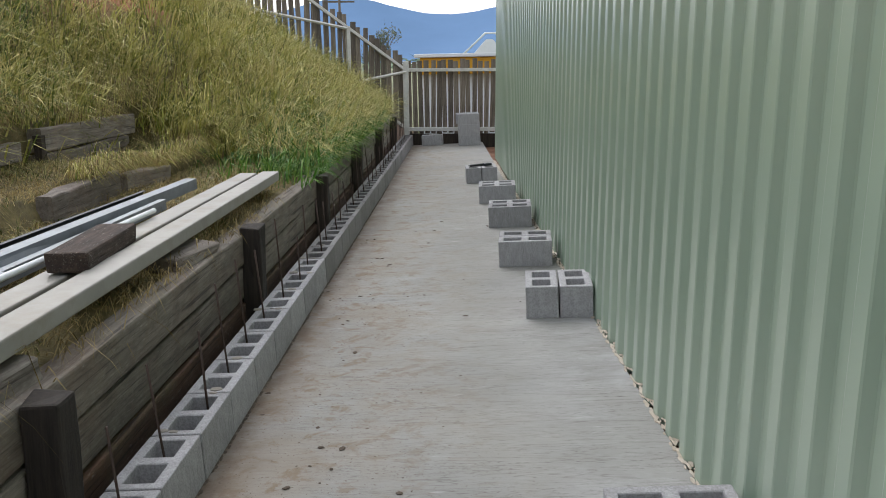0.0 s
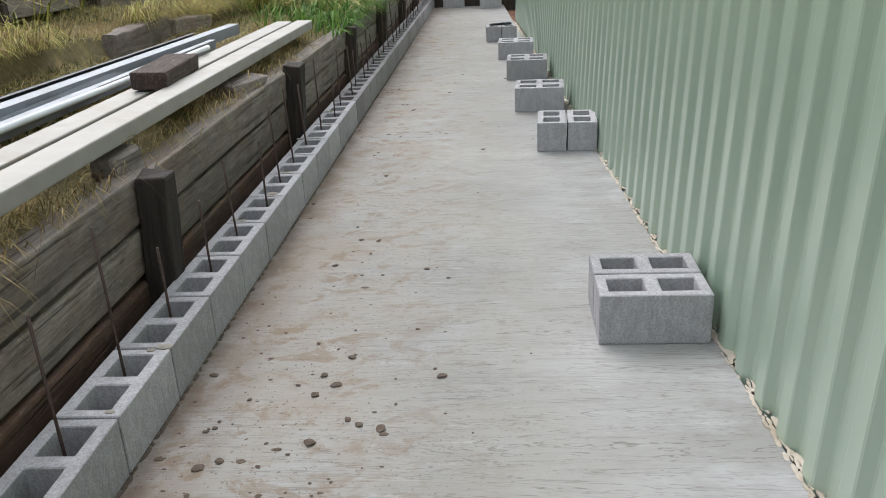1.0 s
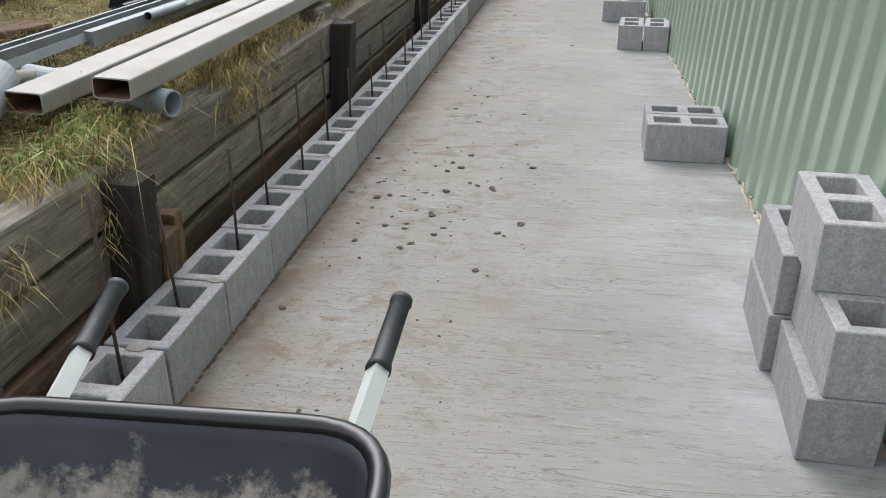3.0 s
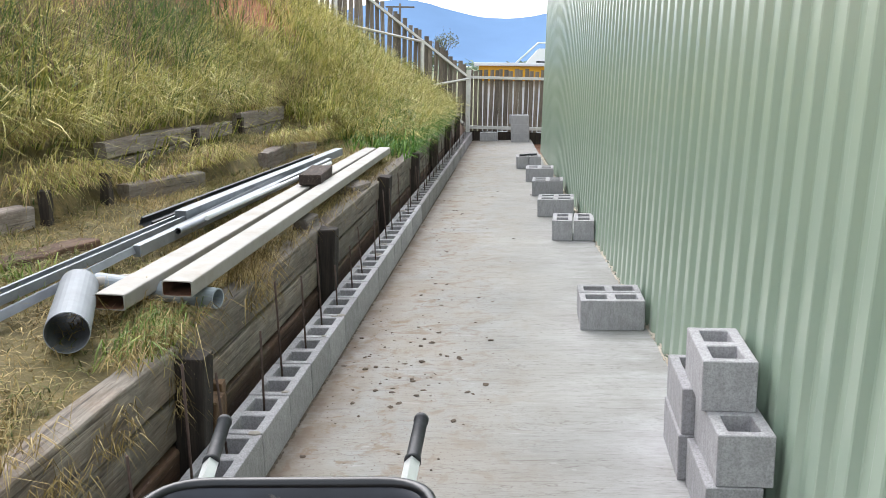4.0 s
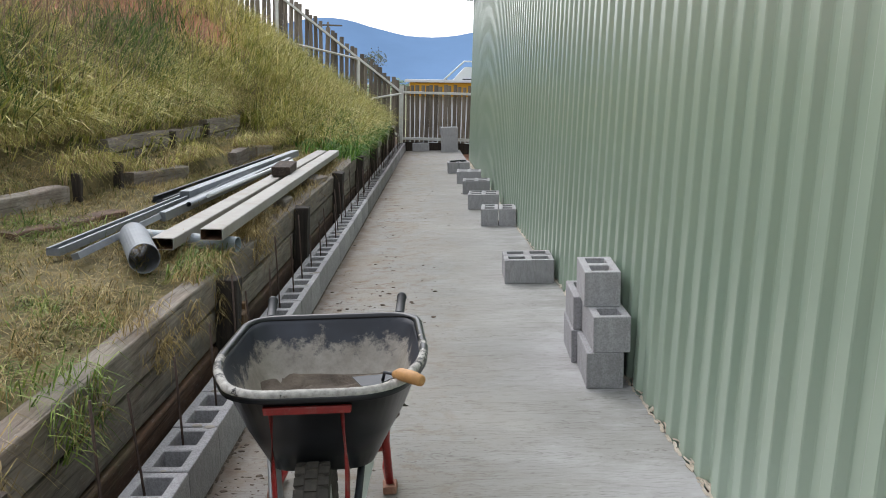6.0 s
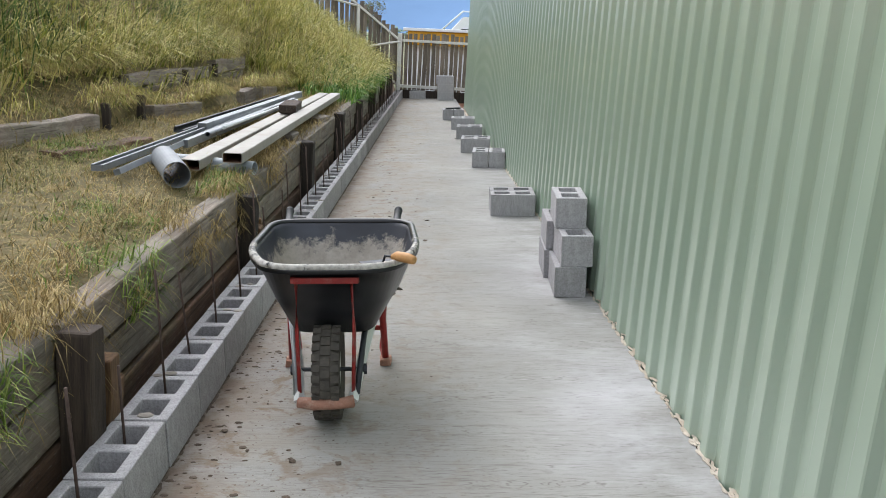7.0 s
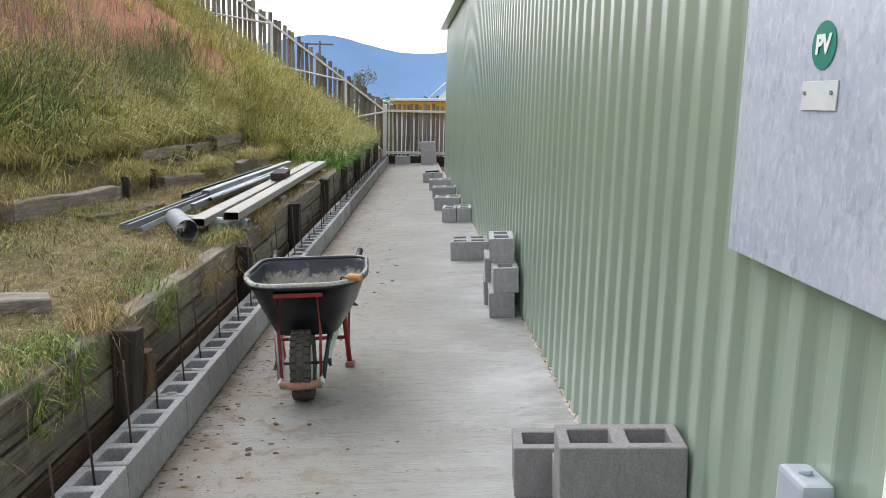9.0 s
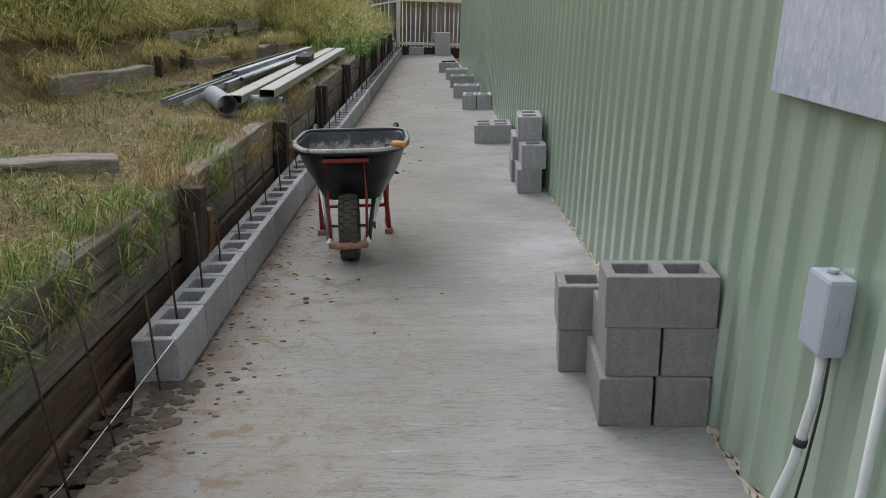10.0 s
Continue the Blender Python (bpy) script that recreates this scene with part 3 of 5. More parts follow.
def build_block_course():
    course = thing("block_course", SLAB, "first course of hollow grey concrete blocks laid along the path", "block wall")
    for k in range(48):
        y0 = -2.015 + 0.4 * k
        ob = new("block", BLOCK if k < 23 else BLOCK_DARK)
        ob.parent = course
        ob.matrix_basis = pose(-0.095 + rng.uniform(-0.002, 0.002), y0 + 0.2, 0.001, 0, 0, rng.uniform(-0.3, 0.3))
    joint = None
    for k in range(1, 48):
        if joint is None:
            bm = bmesh.new()
            add_box(bm, (-0.178, -0.006, 0.004), (-0.014, 0.006, 0.17))
            ob = part("mortar_joint", rough_up(bm, 0.003, 0.05), M_MORTAR, course)
            joint = ob.data
        else:
            ob = new("mortar_joint", joint)
            ob.parent = course
        ob.matrix_basis = pose(0, -2.0 + 0.4 * k, rng.uniform(0, 0.012))
    # Dark crumbs along the foot: some soil, plus the shadow gap drawn in.
    bm = bmesh.new()
    for k in range(1100):
        y = rng.uniform(-2.0, 12)
        r = rng.uniform(0.003, 0.008)
        s = bmesh.ops.create_icosphere(bm, subdivisions=1, radius=r)
        o = Vector((rng.uniform(0.0, 0.01), y, 0.001))
        for v in s["verts"]:
            v.co = Vector((v.co.x, v.co.y * 2.5, v.co.z * 0.5)) + o
    tagged(part("foot_shadow_line", bm, M_MIRE, course, "dark soil crumbs that also draw the shadow gap along the foot of the blocks"), kind="stuff")
    bm = bmesh.new()
    for k in range(46):
        y = -2.0 + 0.4 * rng.randrange(0, 40) + rng.uniform(-0.03, 0.03)
        r = rng.uniform(0.008, 0.025)
        s = bmesh.ops.create_icosphere(bm, subdivisions=1, radius=r)
        o = Vector((rng.uniform(-0.18, -0.02), y, 0.192))
        for v in s["verts"]:
            v.co = Vector((v.co.x * 1.5, v.co.y, v.co.z * 0.3)) + o
    tagged(part("mortar_smear", bm, M_MORTAR, course), kind="stuff")


build_block_course()


def starter_bar(x, y, z0, z1, lean):
    ob = part("starter_bar", tube([(0, 0, 0), (lean[0] * 0.5, lean[1] * 0.5, (z1 - z0) * 0.5), (lean[0], lean[1], z1 - z0)], 0.005, 6), M_REBAR)
    ob.matrix_basis = SLAB @ pose(x, y, z0)
    return tagged(ob, "thin rusty steel bar standing in a block core", "steel bar", "starter bars along the block course")


bar_rng = random.Random(11)
for k in range(46):
    starter_bar(-0.095 + bar_rng.uniform(-0.02, 0.02), -2.0 + 0.4 * k + 0.29 + bar_rng.uniform(-0.03, 0.03), 0.01,
                bar_rng.uniform(0.42, 0.66), (bar_rng.uniform(-0.03, 0.01), bar_rng.uniform(-0.02, 0.02)))
for x, y, z1, lean in ((-0.06, -2.1, 0.42, (-0.02, 0.02)), (-0.07, -2.52, 0.62, (-0.12, 0.06)), (-0.13, -2.78, 0.55, (-0.09, 0.05)), (-0.1, -3.3, 0.5, (-0.05, 0.0))):
    starter_bar(x, y, -0.1, z1, lean)
ob = part("string_line", tube([(-0.012, -1.99, 0.192), (-0.16, -2.78, 0.0 + 0.01), (-0.45, -4.4, -0.02)], 0.002, 5), M_WHITE)
ob.matrix_basis = SLAB
tagged(ob, "white builder's string stretched from the last block", "string line")

G1 = "concrete blocks set out beside the shed"
L1 = "grey hollow concrete block standing on the slab"
# pairs on the slab: x, y of the near left corner, turn, laid across or along
for x, y, turn, across in ((1.408, 3.51, -1, True), (1.341, 6.2, -4, False), (1.233, 7.45, -4, True), (1.199, 8.91, -3, True), (1.134, 10.21, -2, True), (1.002, 11.75, 2, False)):
    base = pose(x, y, 0, 0, 0, turn)
    for k in range(2):
        m = base @ (pose(0.195, 0.095 + 0.2 * k, 0, 0, 0, 90) if across else pose(0.095 + 0.2 * k, 0.195, 0))
        ob = new("concrete_block", BLOCK)
        ob.matrix_basis = SLAB @ m
        tagged(ob, L1, "concrete block", G1)
G2 = "stacked concrete blocks beside the shed"
L2 = "grey hollow concrete block in a small stack"
st = pose(1.662, 1.225, 0, 0, 0, -2)


def stack(base, places, mesh, label, group):
    for x, y, z, turn in places:
        ob = new("concrete_block", mesh)
        ob.matrix_basis = SLAB @ base @ pose(x, y, z, 0, 0, turn)
        tagged(ob, label, "concrete block", group)


stack(st, ((0.095, 0.195, 0, 0), (0.065, 0.60, 0, 0), (0.125, 0.205, 0.19, 1), (0.075, 0.61, 0.19, 0), (0.11, 0.40, 0.38, -1)), BLOCK, L2, G2)
G3 = "dark concrete blocks stacked beside the shed"
L3 = "darker grey hollow concrete block in a stack of three courses"
bg = pose(1.64, -2.42, 0, 0, 0, -3)
stack(bg, ((0.095, 0.195, 0, 0), (0.297, 0.195, 0, 0), (0.115, 0.215, 0.19, 0), (0.315, 0.215, 0.19, 0), (0.205, 0.11, 0.38, 90), (0.09, 0.535, 0, 88), (0.08, 0.535, 0.19, 90)), BLOCK_DARK, L3, G3)
G4 = "concrete blocks stacked by the back fence"
L4 = "grey concrete block stacked by the paling fence"
fs = pose(0.87, 16.5, 0, 0, 0, -2)
stack(fs, ((0.195, 0.095, 0, 90), (0.195, 0.295, 0, 90), (0.195, 0.095, 0.19, 90), (0.195, 0.295, 0.19, 90), (0.195, 0.095, 0.38, 90), (0.15, 0.36, 0.38, 90)), BLOCK, L4, G4)
loose_block(0.38, 16.95, 0, 88, "single grey concrete block lying before the paling fence", "")


# ---- sleepers of the retaining wall ----
def sleeper_mesh(name, length, h, t, material, seed, worn=0.006):
    """A worn timber sleeper along y, from 0 to length, centred in x, standing on z = 0."""
    bm = bmesh.new()
    n = 9
    prof = rect(t, h, 0.012)
    rings = []
    for k in range(n):
        y = length * k / (n - 1)
        rings.append([bm.verts.new((a, y, b + h / 2)) for a, b in prof])
    for a, b in zip(rings, rings[1:]):
        for j in range(len(prof)):
            bm.faces.new((a[j], b[j], b[(j + 1) % len(prof)], a[(j + 1) % len(prof)]))
    bm.faces.new(rings[0])
    bm.faces.new(rings[-1][::-1])
    bmesh.ops.recalc_face_normals(bm, faces=bm.faces)
    rough_up(bm, worn, 0.11, seed)
    rough_up(bm, worn, 0.6, seed + 3)
    me = bpy.data.meshes.new(name)
    bm.to_mesh(me)
    bm.free()
    me.materials.append(material)
    return me


SLEEPERS = [sleeper_mesh("sleeper", 2.36, 0.181, 0.12, M_SLEEPER, s, 0.007) for s in (1, 2, 3, 4)]
LOW_SLEEPERS = [sleeper_mesh("sleeper", 2.36, 0.178, 0.12, M_LOW, s, 0.007) for s in (5, 6)]


def build_retaining_wall():
    wall = thing("retaining_wall", pose(WALL_X + 0.04, 0, 0), "low retaining wall of weathered grey timber sleepers between posts", "retaining wall")
    for a, b in zip(POSTS, POSTS[1:] + [17.2]):
        for c in range(4):
            ob = new("sleeper", rng.choice(SLEEPERS if c > 1 else LOW_SLEEPERS))
            ob.parent = wall
            L = b - a
            ob.matrix_basis = pose(rng.uniform(-0.014, 0.012), a + 0.005, -0.2 + 0.2 * c + rng.uniform(-0.004, 0.004), 0, rng.uniform(-2, 2), rng.uniform(-0.15, 0.15)) @ Matrix.Diagonal((1, L / 2.37, 1, 1))
    for k, y in enumerate(POSTS):
        top = 0.55 if 1.2 < y < 1.8 else 0.575 if -1.2 < y < -0.6 else 0.612
        bm = box((-0.06, -0.06, -0.3), (0.055, 0.06, top + rng.uniform(-0.02, 0.02)), 0.012)
        bmesh.ops.subdivide_edges(bm, edges=[e for e in bm.edges if e.calc_length() > 0.3], cuts=4)
        rough_up(bm, 0.014, 0.09, k)
        ob = part("post", bm, M_STUMP if -1.2 < y < -0.6 else M_POST, wall)
        ob.matrix_basis = pose(0.107, y, 0, rng.uniform(-1.5, 1.5), rng.uniform(0, 2), 0)
    for y, w, d, top in ((1.615, 0.05, 0.05, 0.33), (1.70, 0.03, 0.035, 0.36), (-0.8, 0.045, 0.045, 0.42), (-0.71, 0.03, 0.03, 0.3)):
        bm = box((-d, -w, -0.2), (d, w, top), 0.006)
        bmesh.ops.subdivide_edges(bm, edges=[e for e in bm.edges if e.calc_length() > 0.2], cuts=4)
        rough_up(bm, 0.016, 0.08, y)
        part("wedge", bm, M_SPLIT, wall, "split tan timber packer").matrix_basis = pose(0.11, y, 0, 0, 3, 0)


build_retaining_wall()


def bank_sleeper(x, y, z, length, h, turn, tilt, label, category="timber sleeper", mat=None, t=0.1, seed=1.0):
    ob = new("old_sleeper", sleeper_mesh("old_sleeper", length, h, t, mat or M_OLD, seed, 0.014))
    ob.matrix_basis = pose(x, y, z, tilt, 0, turn)
    return tagged(ob, label, category, "old sleepers stepping up the bank")


LB = "weathered grey sleeper edging a grassy step of the bank"
for y, length, h, tilt in ((1.35, 1.6, 0.21, -1.0), (3.85, 1.05, 0.19, -2.0), (6.05, 0.95, 0.19, 1.5), (7.1, 0.8, 0.17, -2.5)):
    x = riser_1(y)
    bank_sleeper(x + 0.03, y, 0.65 if y < 2 else 0.63, length, h, -7.3 if y < 6 else 0, tilt, LB, seed=y)
L_UP = "silver-grey sleeper holding the upper grassy step"
for y, length, h, z in ((4.3, 1.6, 0.125, 0.93), (4.2, 1.7, 0.11, 0.81), (6.0, 1.0, 0.13, 0.9), (7.25, 1.7, 0.17, 0.93), (7.2, 1.6, 0.165, 0.755)):
    bank_sleeper(riser_2(y) + 0.03, y, z, length, h, 0.5, 0, L_UP, seed=y + 9)
for y, x in ((3.02, riser_1(3.0) + 0.09), (3.6, riser_1(3.6) + 0.08), (5.92, riser_2(6) + 0.1), (7.2, riser_2(7.2) + 0.09)):
    bm = box((-0.03, -0.03, -0.2), (0.03, 0.03, 0.2), 0.006)
    bmesh.ops.subdivide_edges(bm, edges=[e for e in bm.edges if e.calc_length() > 0.3], cuts=4)
    ob = part("stake", rough_up(bm, 0.01, 0.07, y), M_POST)
    ob.matrix_basis = pose(x, y, land(x, y))
    tagged(ob, "short dark timber stake in front of a bank sleeper", "stake", "stakes in the bank")
# loose planks half sunk in cut grass
bank_sleeper(-1.6, 1.8, 0.635, 1.0, 0.06, -16, 0, "rotting brown plank half buried in cut grass", "plank", M_LOW, 0.16, 21)
bank_sleeper(-0.69, -0.77, 0.565, 1.3, 0.13, 122, 1, "silver weathered split log lying on the grass above the wall", "log", M_OLD, 0.15, 23)


# ---- steel and pipes lying on the terrace ----
def laid(name, bm, mats, label, category, group=""):
    return tagged(part(name, bm, mats), label, category, group)


BEAMS = "steel tubes lying along the terrace"
laid("steel_beam", hollow(rect(0.128, 0.068), rect(0.118, 0.058), (-0.40, 1.74, 0.735), (-0.50, 7.74, 0.70)), [M_BEAM, M_RUST], "dull cream rectangular steel tube lying along the wall top", "steel tube", BEAMS)
laid("steel_beam", hollow(rect(0.128, 0.068), rect(0.118, 0.058), (-0.65, 1.66, 0.69), (-0.645, 7.65, 0.70)), [M_BEAM, M_RUST], "dull cream rectangular steel tube lying beside its twin", "steel tube", BEAMS)
laid("plastic_pipe", hollow(circle(0.045), circle(0.039), (-0.30, 1.93, 0.645), (-0.92, 2.08, 0.65)), [M_PVC, M_PVC], "short grey plastic pipe under the steel tubes", "pipe")
laid("sheet_pipe", hollow(circle(0.078, 28), circle(0.075, 28), (-0.605, 1.26, 0.695), (-0.87, 1.83, 0.70)), [M_BIGPIPE, M_PIPEIN], "wide grey pipe offcut lying on cut grass", "pipe")
laid("white_pipe", tube([(-1.0, 1.95, 0.66), (-0.6, 2.25, 0.655)], 0.03, 12), M_BEAM, "pale pipe lying under the steel tubes", "pipe")
PUR = "galvanised channels lying on the terrace"
for p0, p1, w, h, roll, mat in (
        ((-1.12, 1.38, 0.69), (-0.98, 6.0, 0.72), 0.075, 0.04, 0, M_STEEL),
        ((-0.97, 1.30, 0.685), (-0.93, 5.9, 0.74), 0.04, 0.035, 20, M_STEEL),
        ((-1.05, 3.35, 0.72), (-0.86, 7.0, 0.75), 0.075, 0.07, 180, M_STEEL),
        ((-0.93, 2.5, 0.70), (-0.80, 6.3, 0.73), 0.06, 0.04, 90, M_STEEL),
        ((-1.2, 3.2, 0.70), (-1.0, 6.6, 0.73), 0.08, 0.05, -20, M_DARKSTEEL)):
    laid("steel_channel", channel(w, h, 0.014, 0.002, p0, p1, roll), mat, "long galvanised lipped steel channel lying on the grass", "steel channel", PUR)
laid("pale_rod", tube([(-0.83, 3.2, 0.745), (-0.70, 5.9, 0.765)], 0.014, 10), M_WHITE, "long white plastic conduit lying over the steel", "conduit")
laid("dark_tube", hollow(circle(0.02), circle(0.017), (-0.88, 2.9, 0.725), (-0.80, 4.6, 0.74)), [M_STEEL, M_DARKSTEEL], "thin steel pipe lying among the channels", "pipe")
bm = rough_up(box((-0.085, -0.3, 0), (0.085, 0.3, 0.085), 0.012), 0.008, 0.07)
ob = laid("sleeper_offcut", bm, make_timber("dark_tarred_sleeper", "5b4a40", "241c18"), "dark brown sleeper offcut lying across the steel tubes", "timber offcut")
ob.matrix_basis = pose(-0.60, 4.95, 0.738, 0, 0, 4)
for x, y, z, s, turn in ((-0.42, 5.5, 0.572, (0.17, 0.46, 0.075), -8), (-0.405, 3.86, 0.57, (0.1, 0.22, 0.09), -6)):
    bm = box((-s[0] / 2, -s[1] / 2, 0), (s[0] / 2, s[1] / 2, s[2]), 0.015)
    bmesh.ops.subdivide_edges(bm, edges=bm.edges[:], cuts=1)
    ob = laid("timber_offcut", rough_up(bm, 0.02, 0.08, y), M_OLD, "weathered timber offcut propping the steel tubes", "timber offcut", "offcuts on the wall top")
    ob.matrix_basis = pose(x, y, z, 0, 0, turn)


# ---- paling fences ----
def picket_mesh(name, h, w=0.09):
    bm = bmesh.new()
    add_box(bm, (-w / 2, -0.008, 0), (w / 2, 0.008, h))
    bmesh.ops.subdivide_edges(bm, edges=[e for e in bm.edges if e.calc_length() > 0.5], cuts=3)
    rough_up(bm, 0.006, 0.2, h)
    me = bpy.data.meshes.new(name)
    bm.to_mesh(me)
    bm.free()
    me.materials.append(M_PICKET)
    return me


PICKETS = [picket_mesh("paling", 1.36, w) for w in (0.085, 0.095, 0.1)]
fr = random.Random(8)


def build_back_fence():
    f = thing("paling_fence", pose(-0.13, 17.3, 0), "weathered timber paling fence closing the end of the path", "fence")
    for k in range(44):
        ob = new("paling", fr.choice(PICKETS))
        ob.parent = f
        ob.matrix_basis = pose(0.06 + 0.112 * k, 0.045, 0.2 + fr.uniform(-0.03, 0.04), 0, fr.uniform(-1.2, 1.2), fr.uniform(-3, 3))
    for z, h in ((1.36, 0.06), (0.25, 0.07)):
        part("rail", rough_up(box((-0.02, -0.035, z), (5, 0.03, z + h), 0.005), 0.004, 0.4), M_RAIL, f)
    part("corner_post", box((-0.05, -0.06, -0.2), (0.05, 0.05, 1.55), 0.008), M_RAIL, f)
    # Added dark panel: draws the shaded gap under the bottom rail.
    part("kickboard", box((0.05, -0.01, -0.2), (5, 0.02, 0.2), 0.006), M_POST, f, "dark panel standing in for the shaded gap below the palings")
    return f


build_back_fence()


def rail_height(s):
    """Top rail of the side fence, s metres up from the corner."""
    return 1.38 + 0.665 * min(s, 4.7) + 0.30 * max(0.0, s - 4.7)


def build_side_fence():
    f = thing("paling_fence", pose(-0.13, 17.3, 0, 0, 0, math.degrees(math.atan2(-FENCE_DIR.y, -FENCE_DIR.x))), "weathered timber paling fence climbing the grassy bank", "fence")
    n = 86
    for k in range(n):
        s = 0.08 + 0.122 * k
        ob = new("paling", fr.choice(PICKETS))
        ob.parent = f
        ob.matrix_basis = pose(-s, 0.04 + fr.uniform(-0.004, 0.004), rail_height(s) - 1.18 + fr.uniform(-0.06, 0.06), fr.uniform(-1, 1), fr.uniform(-1.5, 1.5), fr.uniform(-4, 4))
    spans = [0, 1.15, 3.1, 5.0, 7.0, 9.0, 10.5]
    for a, b in zip(spans, spans[1:]):
        for drop in (0.0, 1.08):
            bm = bmesh.new()
            vs = add_box(bm, (-b, -0.03, -0.03), (-a, 0.03, 0.03), 0.004)
            for v in bm.verts:
                v.co.z += rail_height(-v.co.x) - drop
            part("rail", bm, M_RAIL, f)
        bm = bmesh.new()
        add_tube(bm, [(-a, -0.035, rail_height(a) - 0.02), (-b, -0.035, rail_height(b) - 0.98)], 0.026, 4, smooth=False)
        part("brace", bm, M_RAIL, f)
        part("fence_post", box((-b - 0.035, -0.05, rail_height(b) - 1.9), (-b + 0.035, 0.03, rail_height(b) + 0.02), 0.006), M_RAIL, f)
    return f


build_side_fence()
# dirt between the slab's end and the fence
bm = bmesh.new()
bmesh.ops.create_grid(bm, x_segments=40, y_segments=30, size=0.5)
for v in bm.verts:
    v.co = Vector((2.2 + v.co.x * 6.4 - 0.2 + 0.9, 15.4 + v.co.y * 4.6, -0.06 + 0.05 * noise.noise(Vector((v.co.x * 30, v.co.y * 24, 0)))))
tagged(part("dirt_patch", bm, M_DIRT), "bare red-brown dirt between the slab and the fence", "dirt", kind="structure")


# ---- wheelbarrow ----
def build_wheelbarrow():
    wb = thing("wheelbarrow", SLAB @ pose(0.503, 0, 0, 0, 0, 3), "black tub wheelbarrow with red frame, part full of wet mortar", "wheelbarrow")
    # outlines of the tub at rim and base: (x, y)
    def outline(w, y0, y1, nose, r, n=8):
        """A rounded outline, narrower at the front."""
        pts = []
        poly = [(-nose, y0), (nose, y0), (w, y0 + 0.30), (w * 0.94, y1), (-w * 0.94, y1), (-w, y0 + 0.30)]
        m = len(poly)
        for i in range(m):
            p, q, s = Vector(poly[i - 1]), Vector(poly[i]), Vector(poly[(i + 1) % m])
            a = q + (p - q).normalized() * min(r, (p - q).length * 0.45)
            b = q + (s - q).normalized() * min(r, (s - q).length * 0.45)
            for k in range(n):
                t = k / (n - 1)
                pts.append((1 - t) ** 2 * a + 2 * t * (1 - t) * q + t * t * b)
        return pts

    def ring(bm, pts, z, slope=0.0):
        return [bm.verts.new((p.x + 0.02, p.y, z + slope * p.y)) for p in pts]

    rim = outline(0.345, -0.52, 0.34, 0.235, 0.13)
    mid = outline(0.285, -0.44, 0.24, 0.20, 0.12)
    base = outline(0.20, -0.37, 0.10, 0.16, 0.09)
    bm = bmesh.new()
    slope = -0.018
    lip_out = ring(bm, [p * 1.035 for p in rim], 0.646, slope)
    lip_top = ring(bm, [p * 1.02 for p in rim], 0.669, slope)
    lip_in = ring(bm, [p * 0.965 for p in rim], 0.667, slope)
    in1 = ring(bm, [p * 0.94 for p in rim], 0.646, slope)
    in2 = ring(bm, [p * 0.98 for p in mid], 0.50)
    in3 = ring(bm, [p * 0.97 for p in base], 0.375)
    o1 = ring(bm, [p * 0.975 for p in rim], 0.641, slope)
    o2 = ring(bm, mid, 0.50)
    o3 = ring(bm, base, 0.362)
    k = len(rim)

    def skin(a, b, mat, flip=False):
        for j in range(k):
            q = (a[j], a[(j + 1) % k], b[(j + 1) % k], b[j])
            f = bm.faces.new(q[::-1] if flip else q)
            f.smooth, f.material_index = True, mat

    for a, b, mat in ((o3, o2, 0), (o2, o1, 0), (o1, lip_out, 0), (lip_out, lip_top, 0), (lip_top, lip_in, 0), (lip_in, in1, 1), (in1, in2, 1), (in2, in3, 1)):
        skin(a, b, mat)
    bm.faces.new(o3[::-1])
    bm.faces.new(in3).material_index = 1
    bmesh.ops.recalc_face_normals(bm, faces=bm.faces)
    part("tub", bm, [M_TUB, M_TUBIN], wb, "black plastic tub splashed with cement")
    # crusted rim bead
    rim_pts = [(p.x + 0.02, p.y, 0.667 + slope * p.y) for p in rim]
    bm = bmesh.new()
    add_tube(bm, rim_pts + rim_pts[:1], 0.0155, 8, cap=False)
    part("rim", bm, make_rim(), wb, "rolled rim crusted with dry cement")
    # mortar
    bm = bmesh.new()
    inner = outline(0.262, -0.41, 0.20, 0.185, 0.11)
    rows = []
    c0 = Vector((0, -0.08))
    for t in (0.0, 0.2, 0.4, 0.6, 0.8, 0.92, 1.0):
        row = []
        for p in inner:
            q = c0 + (p - c0) * t
            row.append(bm.verts.new((q.x + 0.02, q.y, 0.475 + 0.035 * noise.noise(Vector((q.x * 7, q.y * 7, 2))) * (1 - 0.5 * t) + 0.03 * noise.noise(Vector((q.x * 18, q.y * 18, 5))) * (1 - t * 0.7))))
        rows.append(row)
    for a, b in zip(rows, rows[1:]):
        for j in range(k):
            bm.faces.new((a[j], a[(j + 1) % k], b[(j + 1) % k], b[j])).smooth = True
    bmesh.ops.remove_doubles(bm, verts=bm.verts, dist=0.0005)
    bmesh.ops.subdivide_edges(bm, edges=bm.edges[:], cuts=2, use_grid_fill=True)
    rough_up(bm, 0.04, 0.07)
    bmesh.ops.recalc_face_normals(bm, faces=bm.faces)
    part("mortar_mix", bm, M_MUD, wb, "lumpy wet grey-brown mortar")
    # wheel
    cy, R, W = -0.365, 0.2, 0.055
    bm = bmesh.new()
    prof = [(-W * 0.75, R * 0.55), (-W, R * 0.75), (-W * 0.95, R * 0.9), (-W * 0.6, R * 0.985), (0, R), (W * 0.6, R * 0.985), (W * 0.95, R * 0.9), (W, R * 0.75), (W * 0.75, R * 0.55)]
    n = 40
    rings = [[bm.verts.new((x, cy + r * math.cos(2 * math.pi * i / n), R + r * math.sin(2 * math.pi * i / n))) for x, r in prof] for i in range(n)]
